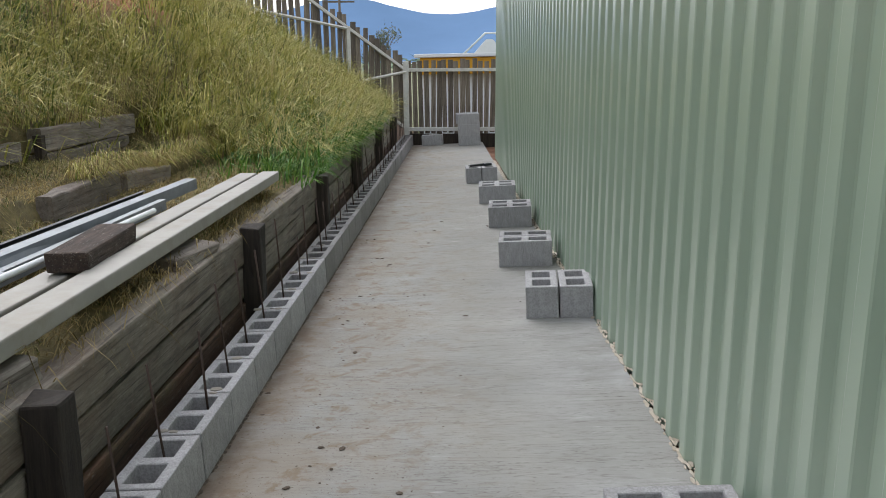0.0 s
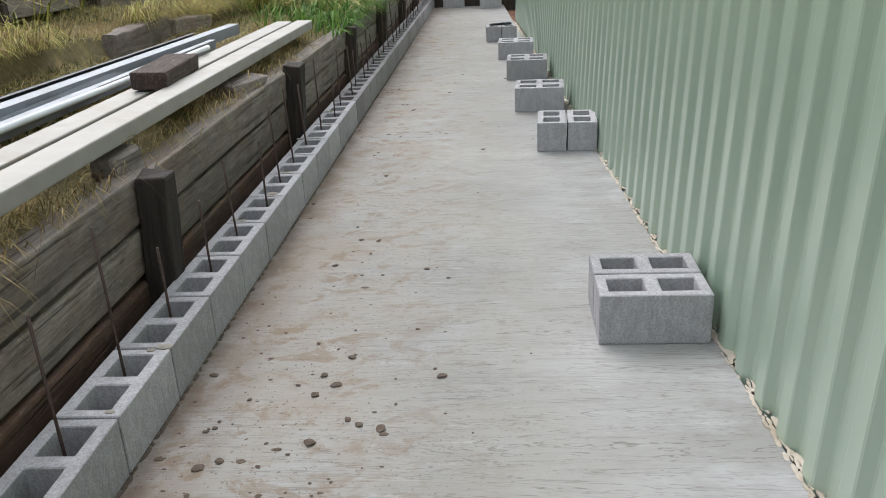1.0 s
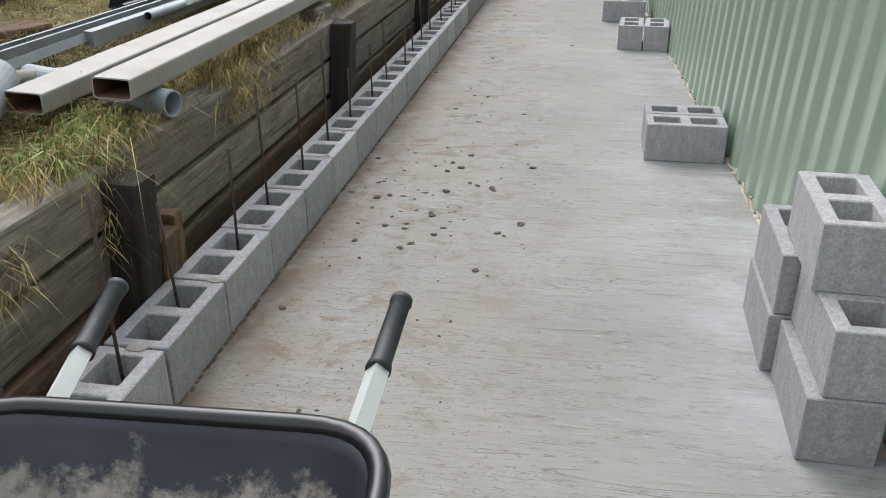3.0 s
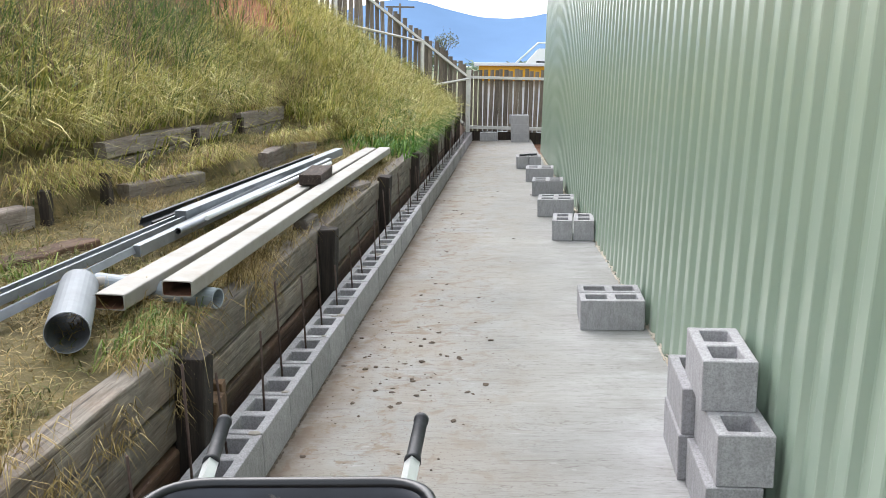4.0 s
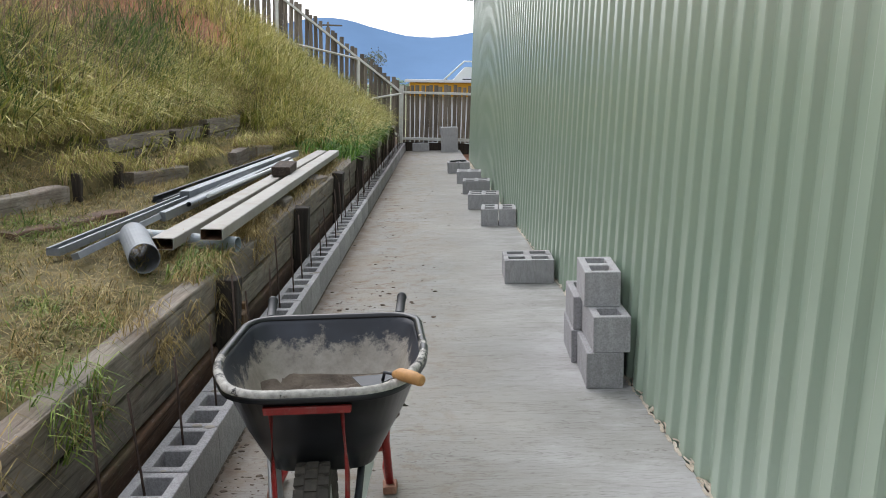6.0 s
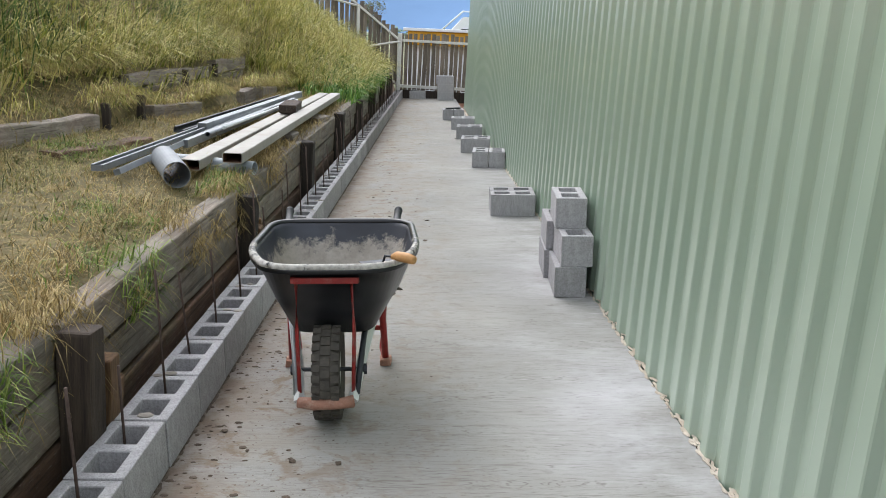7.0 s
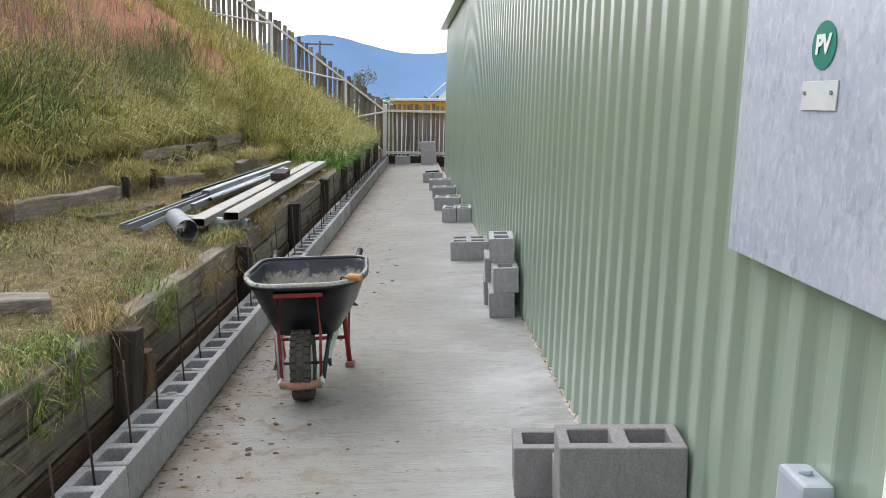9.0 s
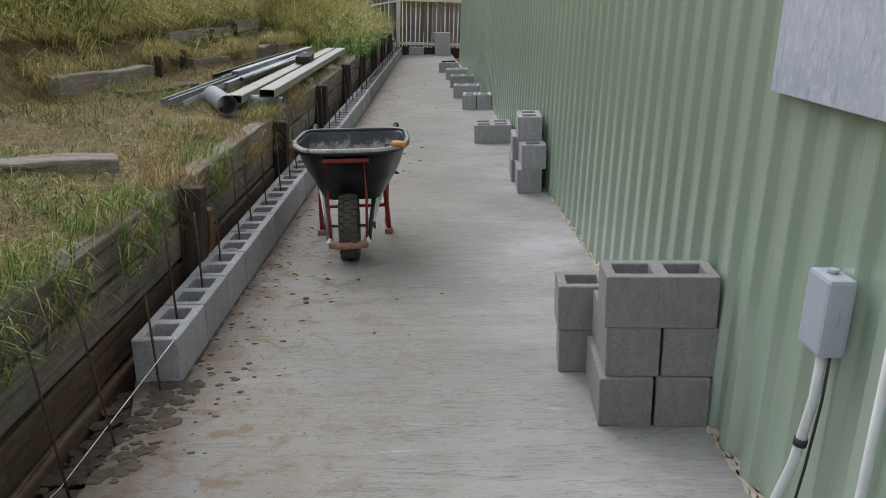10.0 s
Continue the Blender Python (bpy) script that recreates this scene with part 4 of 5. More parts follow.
    for i in range(n):
        a, b = rings[i], rings[(i + 1) % n]
        for j in range(len(prof) - 1):
            bm.faces.new((a[j], a[j + 1], b[j + 1], b[j])).smooth = True
    bmesh.ops.recalc_face_normals(bm, faces=bm.faces)
    wheel = part("wheel", bm, M_RUBBER, wb, "chunky dusty pneumatic tyre")
    tread = bmesh.new()
    for i in range(30):
        a = 2 * math.pi * i / 30
        for x0, x1, off in ((-0.053, -0.022, 0.0), (-0.018, 0.018, 0.5), (0.022, 0.053, 0.0)):
            aa = a + off * 2 * math.pi / 30
            rr = R * (0.965 if abs(x0 + x1) > 0.02 else 0.985)
            m = Matrix.Translation((0, cy, R)) @ Matrix.Rotation(aa, 4, "X")
            add_box(tread, (x0, rr - 0.006, -0.014), (x1, rr + 0.009, 0.014), m=m)
    part("tread", tread, M_RUBBER, wheel)
    rimb = bmesh.new()
    add_tube(rimb, [(-0.04, cy, R), (0.04, cy, R)], R * 0.56, 24)
    part("rim", rimb, M_TUBE, wheel)
    part("axle", tube([(-0.14, cy, R), (0.14, cy, R)], 0.009, 8), M_DARKSTEEL, wb)
    # handles: two long tubes from the wheel bracket to the grips
    for s in (-1, 1):
        pts = [Vector((s * 0.105, -0.53, 0.135)), Vector((s * 0.125, -0.36, 0.20)), Vector((s * 0.20, 0.05, 0.40)), Vector((s * 0.262, 0.45, 0.55)), Vector((s * 0.287, 0.78, 0.621))]
        bm = bmesh.new()
        add_tube(bm, pts[:4] + [pts[3].lerp(pts[4], 0.5)], 0.021, 4, smooth=False)
        part("handle", bm, [M_TUBE], wb, "pale square steel handle")
        a, b = pts[3], pts[4]
        g0 = a + (b - a) * 0.45
        bm = bmesh.new()
        d = (b - g0)
        add_tube(bm, [g0, g0 + d * 0.06, g0 + d * 0.12, g0 + d * 0.95, g0 + d * 0.96, b + d * 0.03], [0.0235, 0.023, 0.020, 0.0195, 0.022, 0.0215], 14)
        part("grip", bm, M_GRIP, wb, "black rubber hand grip")
        part("wheel_strut", tube([(s * 0.118, -0.50, 0.14), (s * 0.15, -0.28, 0.38)], 0.012, 8), M_ZINC if s < 0 else M_DARKSTEEL, wb, "zinc wheel strut" if s < 0 else "black wheel strut")
        part("front_stay", tube([(s * 0.105, -0.50, 0.14), (s * 0.112, -0.465, 0.40), (s * 0.105, -0.49, 0.615)], 0.008, 8), M_RED, wb, "thin red tub stay")
        # leg: a bent red tube with a foot
        bm = bmesh.new()
        add_tube(bm, [(s * 0.205, 0.06, 0.40), (s * 0.222, 0.17, 0.02), (s * 0.205, 0.30, 0.03), (s * 0.235, 0.28, 0.50)], 0.016, 8)
        part("leg", bm, M_RED, wb, "red bent steel leg")
        part("foot", rough_up(box((s * 0.222 - 0.028, 0.13, 0.0), (s * 0.222 + 0.028, 0.20, 0.035), 0.008), 0.006, 0.03), M_BAR, wb, "foot caked in mortar")
        bm = bmesh.new()
        add_tube(bm, [(s * 0.13, cy, R), (s * 0.155, cy, R)], 0.022, 6, smooth=False)
        part("axle_nut", bm, M_DARKSTEEL, wb)
    part("leg_brace", tube([(-0.215, 0.12, 0.2), (0.215, 0.12, 0.2)], 0.012, 8), M_RED, wb, "red cross brace")
    part("tub_brace", rough_up(box((-0.125, -0.512, 0.608), (0.135, -0.482, 0.633), 0.005), 0.003, 0.05), M_RED, wb, "red strap under the rim")
    part("bumper", rough_up(tube([(-0.108, -0.535, 0.135), (-0.05, -0.55, 0.132), (0.05, -0.55, 0.132), (0.108, -0.535, 0.135)], 0.024, 10), 0.006, 0.04), M_BAR, wb, "front bar caked with pinkish mortar")
    return wb


build_wheelbarrow()
tr = thing("trowel", SLAB @ pose(0.79, -0.41, 0.692, 6, -6, -48), "brick trowel with a tan wooden grip resting on the tub", "trowel")
part("grip", tube([(-0.0, 0, 0), (0.03, 0, 0.006), (0.09, 0, 0.004), (0.125, 0, 0), (0.13, 0, 0)], [0.012, 0.019, 0.02, 0.017, 0.008], 12), M_WOODGRIP, tr)
part("shank", tube([(0, 0, 0), (-0.05, 0, 0.0), (-0.07, 0, -0.03)], 0.005, 8), M_DARKSTEEL, tr)
bm = bmesh.new()
vs = [bm.verts.new(p) for p in ((-0.06, -0.05, -0.032), (-0.06, 0.05, -0.032), (-0.11, 0.055, -0.034), (-0.24, 0.0, -0.045), (-0.11, -0.055, -0.034))]
f = bm.faces.new(vs)
r = bmesh.ops.extrude_face_region(bm, geom=[f])
for v in r["geom"]:
    if isinstance(v, bmesh.types.BMVert):
        v.co.z -= 0.002
bmesh.ops.recalc_face_normals(bm, faces=bm.faces)
part("blade", bm, M_DARKSTEEL, tr, "mortar-smeared steel blade")


# ---- fittings on the shed wall ----
def on_wall(y, z, out=0.0):
    """A pose on the shed wall: local x runs towards the near end, y up, z out of the wall."""
    m = Matrix(((0, 0, -1, 0), (-1, 0, 0, 0), (0, 1, 0, 0), (0, 0, 0, 1)))
    return SHED @ Matrix.Translation((-0.012 - out, y, z)) @ m


pv = thing("meter_cover", on_wall(-2.63, 1.227), "large galvanised sheet cover fixed to the shed wall", "cover panel")
bm = box((0, 0, 0.0), (1.3, 1.35, 0.03), 0.004)
part("panel", bm, M_GALV, pv)
# Dark strip standing in for the shadow line below the cover's bottom edge.
bm = bmesh.new()
add_box(bm, (0.06, 0.012, -0.03), (1.28, 0.02, 0.0))
part("lip", bm, M_DARKSTEEL, pv)
s = thing("pv_sticker", on_wall(-3.04, 1.724, 0.031), "round teal sticker lettered PV", "sticker")
bm = bmesh.new()
c = bmesh.ops.create_circle(bm, cap_ends=True, radius=0.049, segments=40)
f = bm.faces[:]
r = bmesh.ops.extrude_face_region(bm, geom=f)
for v in r["geom"]:
    if isinstance(v, bmesh.types.BMVert):
        v.co.z += 0.0015
part("disc", bm, M_TEAL, s)
txt = bpy.data.curves.new("lettering", "FONT")
txt.body, txt.size, txt.align_x, txt.align_y, txt.extrude, txt.offset = "PV", 0.054, "CENTER", "CENTER", 0.0005, 0.0022
txt.materials.append(M_INK)
to = new("lettering", txt)
to.parent = s
to.matrix_basis = pose(0, 0, 0.003)
tag = thing("name_plate", on_wall(-2.97, 1.592, 0.031), "small blank white plate held by two screws", "plate")
part("plate", box((0, 0, 0), (0.145, 0.06, 0.003), 0.001), M_WHITE, tag)
for x in (0.012, 0.125):
    part("screw", tube([(x, 0.036, 0.002), (x, 0.036, 0.006)], 0.0045, 10), M_ZINC, tag)
jb = thing("junction_box", on_wall(-3.10, 0.635, 0.0), "grey plastic junction box on the shed wall", "junction box")
bm = bmesh.new()
add_box(bm, (0, 0, 0), (0.118, 0.205, 0.07), 0.012)
part("body", bm, M_GREYBOX, jb)
part("hub", tube([(0.055, 0.203, 0.035), (0.055, 0.216, 0.035)], 0.014, 12), M_GREYBOX, jb)
part("latch", box((0.116, 0.085, 0.01), (0.124, 0.125, 0.035), 0.002), M_GREYBOX, jb)
cd = thing("conduit", on_wall(-3.165, 0.0, 0.0), "pale plastic conduit running down from the junction box", "conduit")
part("pipe", tube([(0, 0.65, 0.03), (0.0, 0.50, 0.03), (-0.01, 0.3, 0.05), (-0.04, 0.08, 0.09), (-0.05, 0.0, 0.10)], 0.0135, 12), M_WHITE, cd)
part("clip", tube([(-0.004, 0.38, 0.042), (-0.005, 0.36, 0.044)], 0.018, 12), M_DARKSTEEL, cd, "dark pipe clip")
part("wire", tube([(0.02, 0.70, 0.02), (0.02, 0.5, 0.02), (0.015, 0.3, 0.03), (0.01, 0.08, 0.05)], 0.004, 6), M_DARKSTEEL, cd, "thin earth wire")
cd = thing("conduit", on_wall(-3.42, 0.0, 0.0), "pale blue-white conduit on the shed wall", "conduit")
part("pipe", tube([(0, 1.2, 0.02), (0, 0.1, 0.02), (0, 0.05, 0.03)], 0.012, 12), M_WHITE, cd)


# ---- beyond the fence ----
def build_far_building():
    f = thing("yellow_building", pose(0, 24, 0, 0, -0.8, 0), "low building with a yellow fascia and pale roof edge", "building")
    part("wall", box((-0.2, 0.4, -0.6), (16, 6, 1.3)), M_ROOF, f)
    part("fascia", box((-0.2, 0.0, 1.2), (16, 0.4, 1.64), 0.02), M_YELLOW, f)
    part("roof_edge", box((-0.35, -0.1, 1.645), (16, 6, 1.74), 0.02), M_ROOF, f)
    return f


build_far_building()
g = thing("white_gable_roof", pose(2.1, 40, 0.75) @ Matrix.Scale(0.52, 4), "white gabled roof with a small vent beyond the fence", "building")
bm = bmesh.new()
pts = [(-2.2, 0, 1.2), (-0.3, 0, 3.4), (0.3, 0, 3.4), (2.2, 0, 1.2), (2.2, 0, -0.6), (-2.2, 0, -0.6)]
a = [bm.verts.new(p) for p in pts]
b = [bm.verts.new((p[0], 9, p[2])) for p in pts]
bm.faces.new(a[::-1])
bm.faces.new(b)
for i in range(6):
    bm.faces.new((a[i], a[(i + 1) % 6], b[(i + 1) % 6], b[i]))
bmesh.ops.recalc_face_normals(bm, faces=bm.faces)
part("walls", bm, M_ROOF, g)
part("barge_board", tube([(-3.6, -0.5, 0.9), (-0.4, -0.5, 3.9), (0.5, -0.5, 3.9), (3.6, -0.5, 1.2)], 0.1, 6), M_ROOF, g)
part("vent", box((-0.5, -0.06, 1.9), (0.5, 0.02, 2.25)), M_DARKSTEEL, g)

pole = thing("power_pole", pose(-10.6, 80, 0), "timber power pole with a crossarm", "power pole")
part("mast", tube([(0, 0, -0.6), (0, 0, 7.3)], [0.16, 0.11], 10), M_BARK, pole)
part("crossarm", box((-1.4, -0.06, 6.9), (1.4, 0.06, 7.05)), M_BARK, pole)


def build_tree(x, y, height, seed):
    r = random.Random(seed)
    t = thing("tree", pose(x, y, -0.6), "thin-crowned grey tree beyond the fence", "tree")
    bm = bmesh.new()
    twigs = []

    def limb(p, d, length, rad, depth):
        q = p + d * length
        m = p + d * length * 0.5 + Vector((r.uniform(-1, 1), r.uniform(-1, 1), 0)) * length * 0.06
        add_tube(bm, [p, m, q], [rad, rad * 0.8, rad * 0.55], 5, cap=False)
        if depth == 0:
            twigs.append(q)
            return
        for _ in range(3 if depth > 1 else 4):
            nd = (d + Vector((r.uniform(-1, 1), r.uniform(-1, 1), r.uniform(-0.2, 0.6))) * 0.75).normalized()
            limb(p + d * length * r.uniform(0.55, 1.0), nd, length * r.uniform(0.5, 0.75), rad * 0.5, depth - 1)

    limb(Vector((0, 0, 0)), Vector((0, 0, 1)), height * 0.45, 0.11, 3)
    part("trunk", bm, M_BARK, t)
    verts, faces = [], []
    for q in twigs:
        for _ in range(26):
            c = q + Vector((r.gauss(0, 0.22), r.gauss(0, 0.22), r.gauss(0, 0.22)))
            a, b = (Vector((r.uniform(-1, 1), r.uniform(-1, 1), r.uniform(-1, 1))).normalized() * 0.09 for _ in range(2))
            i = len(verts)
            verts += [c - a, c + b, c + a]
            faces.append((i, i + 1, i + 2))
    leaf = new("crown", mesh_from("crown", verts, faces, M_TWIG, False))
    leaf.parent = t


build_tree(-4.6, 62, 4.6, 3)
build_tree(-6.4, 66, 3.6, 5)


def build_hills():
    verts, faces = [], []
    D = 1600.0
    n = 160
    for k in range(n + 1):
        u = -1.2 + 2.4 * k / n
        h = 0.050 + 0.024 * math.exp(-((u + 0.14) / 0.075) ** 2) + 0.022 * math.exp(-((u - 0.10) / 0.08) ** 2) + 0.012 * noise.noise(Vector((u * 5, 0, 0))) * (1 if abs(u) > 0.3 else 0) + 0.0012 * noise.noise(Vector((u * 60, 2, 0)))
        for j, t in enumerate((-0.02, 0.35, 0.75, 1.0)):
            verts.append((D * u, D - 260 * (1 - t), D * h * t + 1.6))
    for k in range(n):
        for j in range(3):
            a = k * 4 + j
            faces.append((a, a + 4, a + 5, a + 1))
    return tagged(new("backdrop", mesh_from("backdrop", verts, faces, M_HILL)), "forested hills on the horizon, tinted blue and faintly glowing to suggest haze", "hills", kind="structure")


build_hills()
verts, faces = [], []
r = random.Random(2)
for k in range(2600):
    u = r.uniform(-0.45, 0.3)
    d = r.uniform(150, 260)
    z = r.uniform(-1, 2.4 + 1.2 * noise.noise(Vector((u * 20, 0, 0))))
    c = Vector((u * d, d, z))
    i = len(verts)
    for _ in range(3):
        verts.append(c + Vector((r.uniform(-1.1, 1.1), r.uniform(-1, 1), r.uniform(-0.6, 0.6))))
    faces.append((i, i + 1, i + 2))
tagged(new("distant_trees", mesh_from("distant_trees", verts, faces, M_HILL2, False)), "line of far trees below the hills, haze put into their tint and faint glow", "trees", kind="stuff")


# ---- grass ----
def blades(name, roots, lengths, leans, widths, material, label, category, droop=0.6, seed=0):
    """Bent three-step blades from arrays: roots (n, 3), lengths, leans (n, 2) and widths."""
    g = np.random.default_rng(seed)
    n = len(roots)
    roots, leans = np.asarray(roots, float), np.asarray(leans, float)
    lengths, widths = np.asarray(lengths, float), np.asarray(widths, float)
    ang = g.uniform(0, np.pi, n)
    side = np.stack([np.cos(ang), np.sin(ang), np.zeros(n)], 1)
    V = np.zeros((n, 7, 3))
    pos = roots.copy()
    d = np.stack([leans[:, 0] * 0.5, leans[:, 1] * 0.5, np.ones(n)], 1)
    for k in range(3):
        w = widths * (1.0, 0.85, 0.55)[k] * 0.5
        V[:, 2 * k] = pos - side * w[:, None]
        V[:, 2 * k + 1] = pos + side * w[:, None]
        u = d / np.linalg.norm(d, axis=1)[:, None]
        pos = pos + u * (lengths / 3)[:, None]
        d = d + np.stack([leans[:, 0], leans[:, 1], -droop * np.ones(n) * (0.6 + np.linalg.norm(leans, axis=1))], 1)
    V[:, 6] = pos
    idx = (np.arange(n) * 7)[:, None]
    quads = np.concatenate([idx + np.array([[0, 1, 3, 2]]), idx + np.array([[2, 3, 5, 4]])])
    tris = idx + np.array([[4, 5, 6]])
    me = bpy.data.meshes.new(name)
    me.vertices.add(7 * n)
    me.vertices.foreach_set("co", V.reshape(-1))
    loops = np.concatenate([quads.reshape(-1), tris.reshape(-1)])
    me.loops.add(len(loops))
    me.loops.foreach_set("vertex_index", loops.astype(np.int32))
    starts = np.concatenate([np.arange(2 * n) * 4, 8 * n + np.arange(n) * 3])
    me.polygons.add(3 * n)
    me.polygons.foreach_set("loop_start", starts.astype(np.int32))
    me.update(calc_edges=True)
    me.validate()
    me.materials.append(material)
    return tagged(new(name, me), label, category, kind="stuff")


def sow(n, xr, yr, keep, seed):
    """Random points on the land: keep(x, y, z, patch) gives the chance of each."""
    g = random.Random(seed)
    out = []
    for _ in range(n):
        x, y = g.uniform(*xr), g.uniform(*yr)
        z = land(x, y)
        p = noise.noise(Vector((x * 1.1, y * 1.1, seed)))
        if g.random() < keep(x, y, z, p):
            out.append((x, y, z - 0.01))
    return np.array(out)


def fence_side(x, y):
    return (x - CORNER.x) * -0.498 + (y - CORNER.y) * 0.867


def grow(name, pts, length, width, lean, spread, material, label, category, droop, seed):
    g = np.random.default_rng(seed)
    n = len(pts)
    L = g.uniform(*length, n)
    W = g.uniform(*width, n)
    A = np.stack([g.normal(lean[0], spread, n), g.normal(lean[1], spread, n)], 1)
    return blades(name, pts, L, A, W, material, label, category, droop, seed)


def bank_keep(x, y, z, p):
    if fence_side(x, y) > -0.05:
        return 0
    if y < 9 and x > riser_2(y) - 0.02:
        return 0
    c = 0.9 + 0.5 * p
    if z > 1.9:
        c *= 1 - 0.93 * smooth01(1.75, 2.15, z + 0.4 * p - 0.08 * smooth01(7, 10, y)) * (1 - 0.7 * smooth01(10.5, 13.5, y))
    return c


def tufts(name, centres, per, radius, length, width, lean, spread, material, label, category, droop, seed):
    """Grass in clumps: each centre sends out blades with a lean and height of its own."""
    g = np.random.default_rng(seed)
    n = len(centres)
    count = g.integers(per // 2, per * 3 // 2, n)
    who = np.repeat(np.arange(n), count)
    m = len(who)
    size = g.uniform(0.6, 1.35, n)[who]
    own = np.stack([g.normal(lean[0], 0.3, n), g.normal(lean[1], 0.3, n)], 1)[who]
    off = g.normal(0, radius, (m, 2)) * size[:, None]
    roots = np.asarray(centres)[who].copy()
    roots[:, :2] += off
    roots[:, 2] = [land(x, y) - 0.02 for x, y in roots[:, :2]]
    A = own + off / radius * 0.16 + g.normal(0, spread, (m, 2))
    ok = roots[:, 2] > 0.3
    return blades(name, roots[ok], (g.uniform(*length, m) * size)[ok], A[ok], g.uniform(*width, m)[ok], material, label, category, droop, seed)


pts = sow(10500, (-6.5, -0.36), (-3, 17.2), bank_keep, 1)
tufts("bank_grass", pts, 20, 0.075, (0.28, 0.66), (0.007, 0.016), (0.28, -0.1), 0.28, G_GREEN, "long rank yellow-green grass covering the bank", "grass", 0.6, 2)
pts = sow(22000, (-6.5, -0.4), (-3, 17.2), lambda x, y, z, p: bank_keep(x, y, z, p) * (0.2 + 0.8 * smooth01(0.0, 0.3, p)), 5)
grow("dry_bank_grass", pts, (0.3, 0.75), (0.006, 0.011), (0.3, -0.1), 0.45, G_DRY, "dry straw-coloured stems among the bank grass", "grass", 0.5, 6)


def terrace_keep(x, y, z, p):
    if y > 10.5 or x > WALL_X - 0.06 or x < riser_2(y) + 0.03:
        return 0
    worn = smooth01(0.5, 0.1, abs(x + 1.05)) * smooth01(-0.8, 0.5, y) * smooth01(3.4, 1.8, y)
    return (0.12 + 1.1 * smooth01(-0.15, 0.35, p)) * (1 - 0.85 * worn)


pts = sow(92000, (-2.3, -0.34), (-6, 10.5), terrace_keep, 7)
grow("terrace_grass", pts, (0.04, 0.14), (0.004, 0.008), (0.1, 0.0), 0.8, G_MOWN, "short patchy green grass on the terrace", "grass", 0.5, 8)
pts = sow(105000, (-2.3, -0.34), (-6, 10.5), lambda x, y, z, p: (0 if terrace_keep(x, y, z, 0) <= 0 else 0.35 + 0.65 * smooth01(0.2, -0.3, p)) * (1.0 if y > 0.8 else 0.3), 9)
grow("cut_straw", pts, (0.05, 0.16), (0.003, 0.006), (0.0, 0.0), 1.5, G_STRAW, "dry cut grass strewn over the terrace", "straw", 0.34, 10)
# loose straw raked up along the wall's top, and short green clumps behind it
pts = np.array([(x, y, land(x, y)) for x, y in ((WALL_X - abs(g0.gauss(0, 0.16)) - 0.06, g0.uniform(-5, 4)) for g0 in [random.Random(77)] for _ in range(5500)) if noise.noise(Vector((x * 1.5, y * 1.2, 4))) > (-0.12 if y > 0 else 0.12)])
grow("raked_straw", pts, (0.08, 0.22), (0.003, 0.006), (0.05, 0.0), 1.3, G_STRAW, "orange straw raked along the wall's top edge", "straw", 0.45, 20)
pts = sow(760, (-1.9, -0.5), (-5, 2.2), lambda x, y, z, p: 0.9 * smooth01(0.05, 0.35, p) if terrace_keep(x, y, z, 0) > 0 else 0, 23)
tufts("terrace_tuft", pts, 26, 0.05, (0.08, 0.2), (0.005, 0.009), (0.1, 0.0), 0.4, G_BRIGHT, "bright green grass clumps on the terrace", "grass", 0.7, 24)
# grass hanging over the wall
g = random.Random(12)
edge = []
for cy, n, sp in ((1.72, 110, 0.08), (1.48, 180, 0.06), (1.3, 90, 0.08), (2.5, 230, 0.11), (2.85, 130, 0.06), (0.45, 90, 0.1), (-0.86, 170, 0.07), (-1.05, 120, 0.05), (-1.75, 80, 0.1), (3.4, 90, 0.2), (4.6, 110, 0.5), (6.2, 140, 0.7), (-2.6, 90, 0.15), (-3.6, 90, 0.2)):
    for _ in range(n):
        edge.append((WALL_X + g.uniform(-0.06, 0.09), g.gauss(cy, sp), 0.59 + g.uniform(-0.01, 0.02)))
for cy, n, sp, z0, z1 in ((0.55, 110, 0.1, 0.36, 0.5), (0.95, 60, 0.08, 0.38, 0.52), (-0.85, 120, 0.06, 0.3, 0.6), (-0.2, 50, 0.1, 0.4, 0.55), (-1.6, 60, 0.15, 0.3, 0.55), (-2.4, 60, 0.2, 0.3, 0.55), (2.45, 110, 0.13, 0.42, 0.58), (1.45, 90, 0.06, 0.3, 0.56)):
    for _ in range(n):
        edge.append((WALL_X + 0.1 + g.uniform(0, 0.03), g.gauss(cy, sp), g.uniform(z0, z1)))
grow("overhanging_straw", np.array(edge), (0.08, 0.25), (0.003, 0.005), (0.45, -0.05), 0.75, G_STRAW, "dry grass hanging over the retaining wall", "grass", 1.5, 13)
edge2 = [(WALL_X + g.uniform(-0.12, 0.08), g.gauss(cy, sp), 0.585 + g.uniform(-0.01, 0.02)) for cy, n, sp in ((1.62, 120, 0.08), (1.4, 110, 0.1), (-0.25, 80, 0.12), (-1.42, 190, 0.09), (-1.8, 110, 0.08), (-2.45, 260, 0.16), (-2.95, 240, 0.16), (-3.4, 220, 0.25)) for _ in range(n)]
for cy, n, sp in ((-1.4, 90, 0.07), (-1.75, 50, 0.06), (-2.35, 70, 0.1), (-2.85, 70, 0.1), (-3.4, 60, 0.2), (-0.35, 60, 0.08), (-0.1, 40, 0.05)):
    for _ in range(n):
        edge2.append((WALL_X + 0.1 + g.uniform(0, 0.03), g.gauss(cy, sp), g.uniform(0.36, 0.58)))
grow("overhanging_grass", np.array(edge2), (0.08, 0.26), (0.004, 0.008), (0.5, -0.05), 0.45, G_BRIGHT, "green grass tufts spilling over the retaining wall", "grass", 1.0, 14)
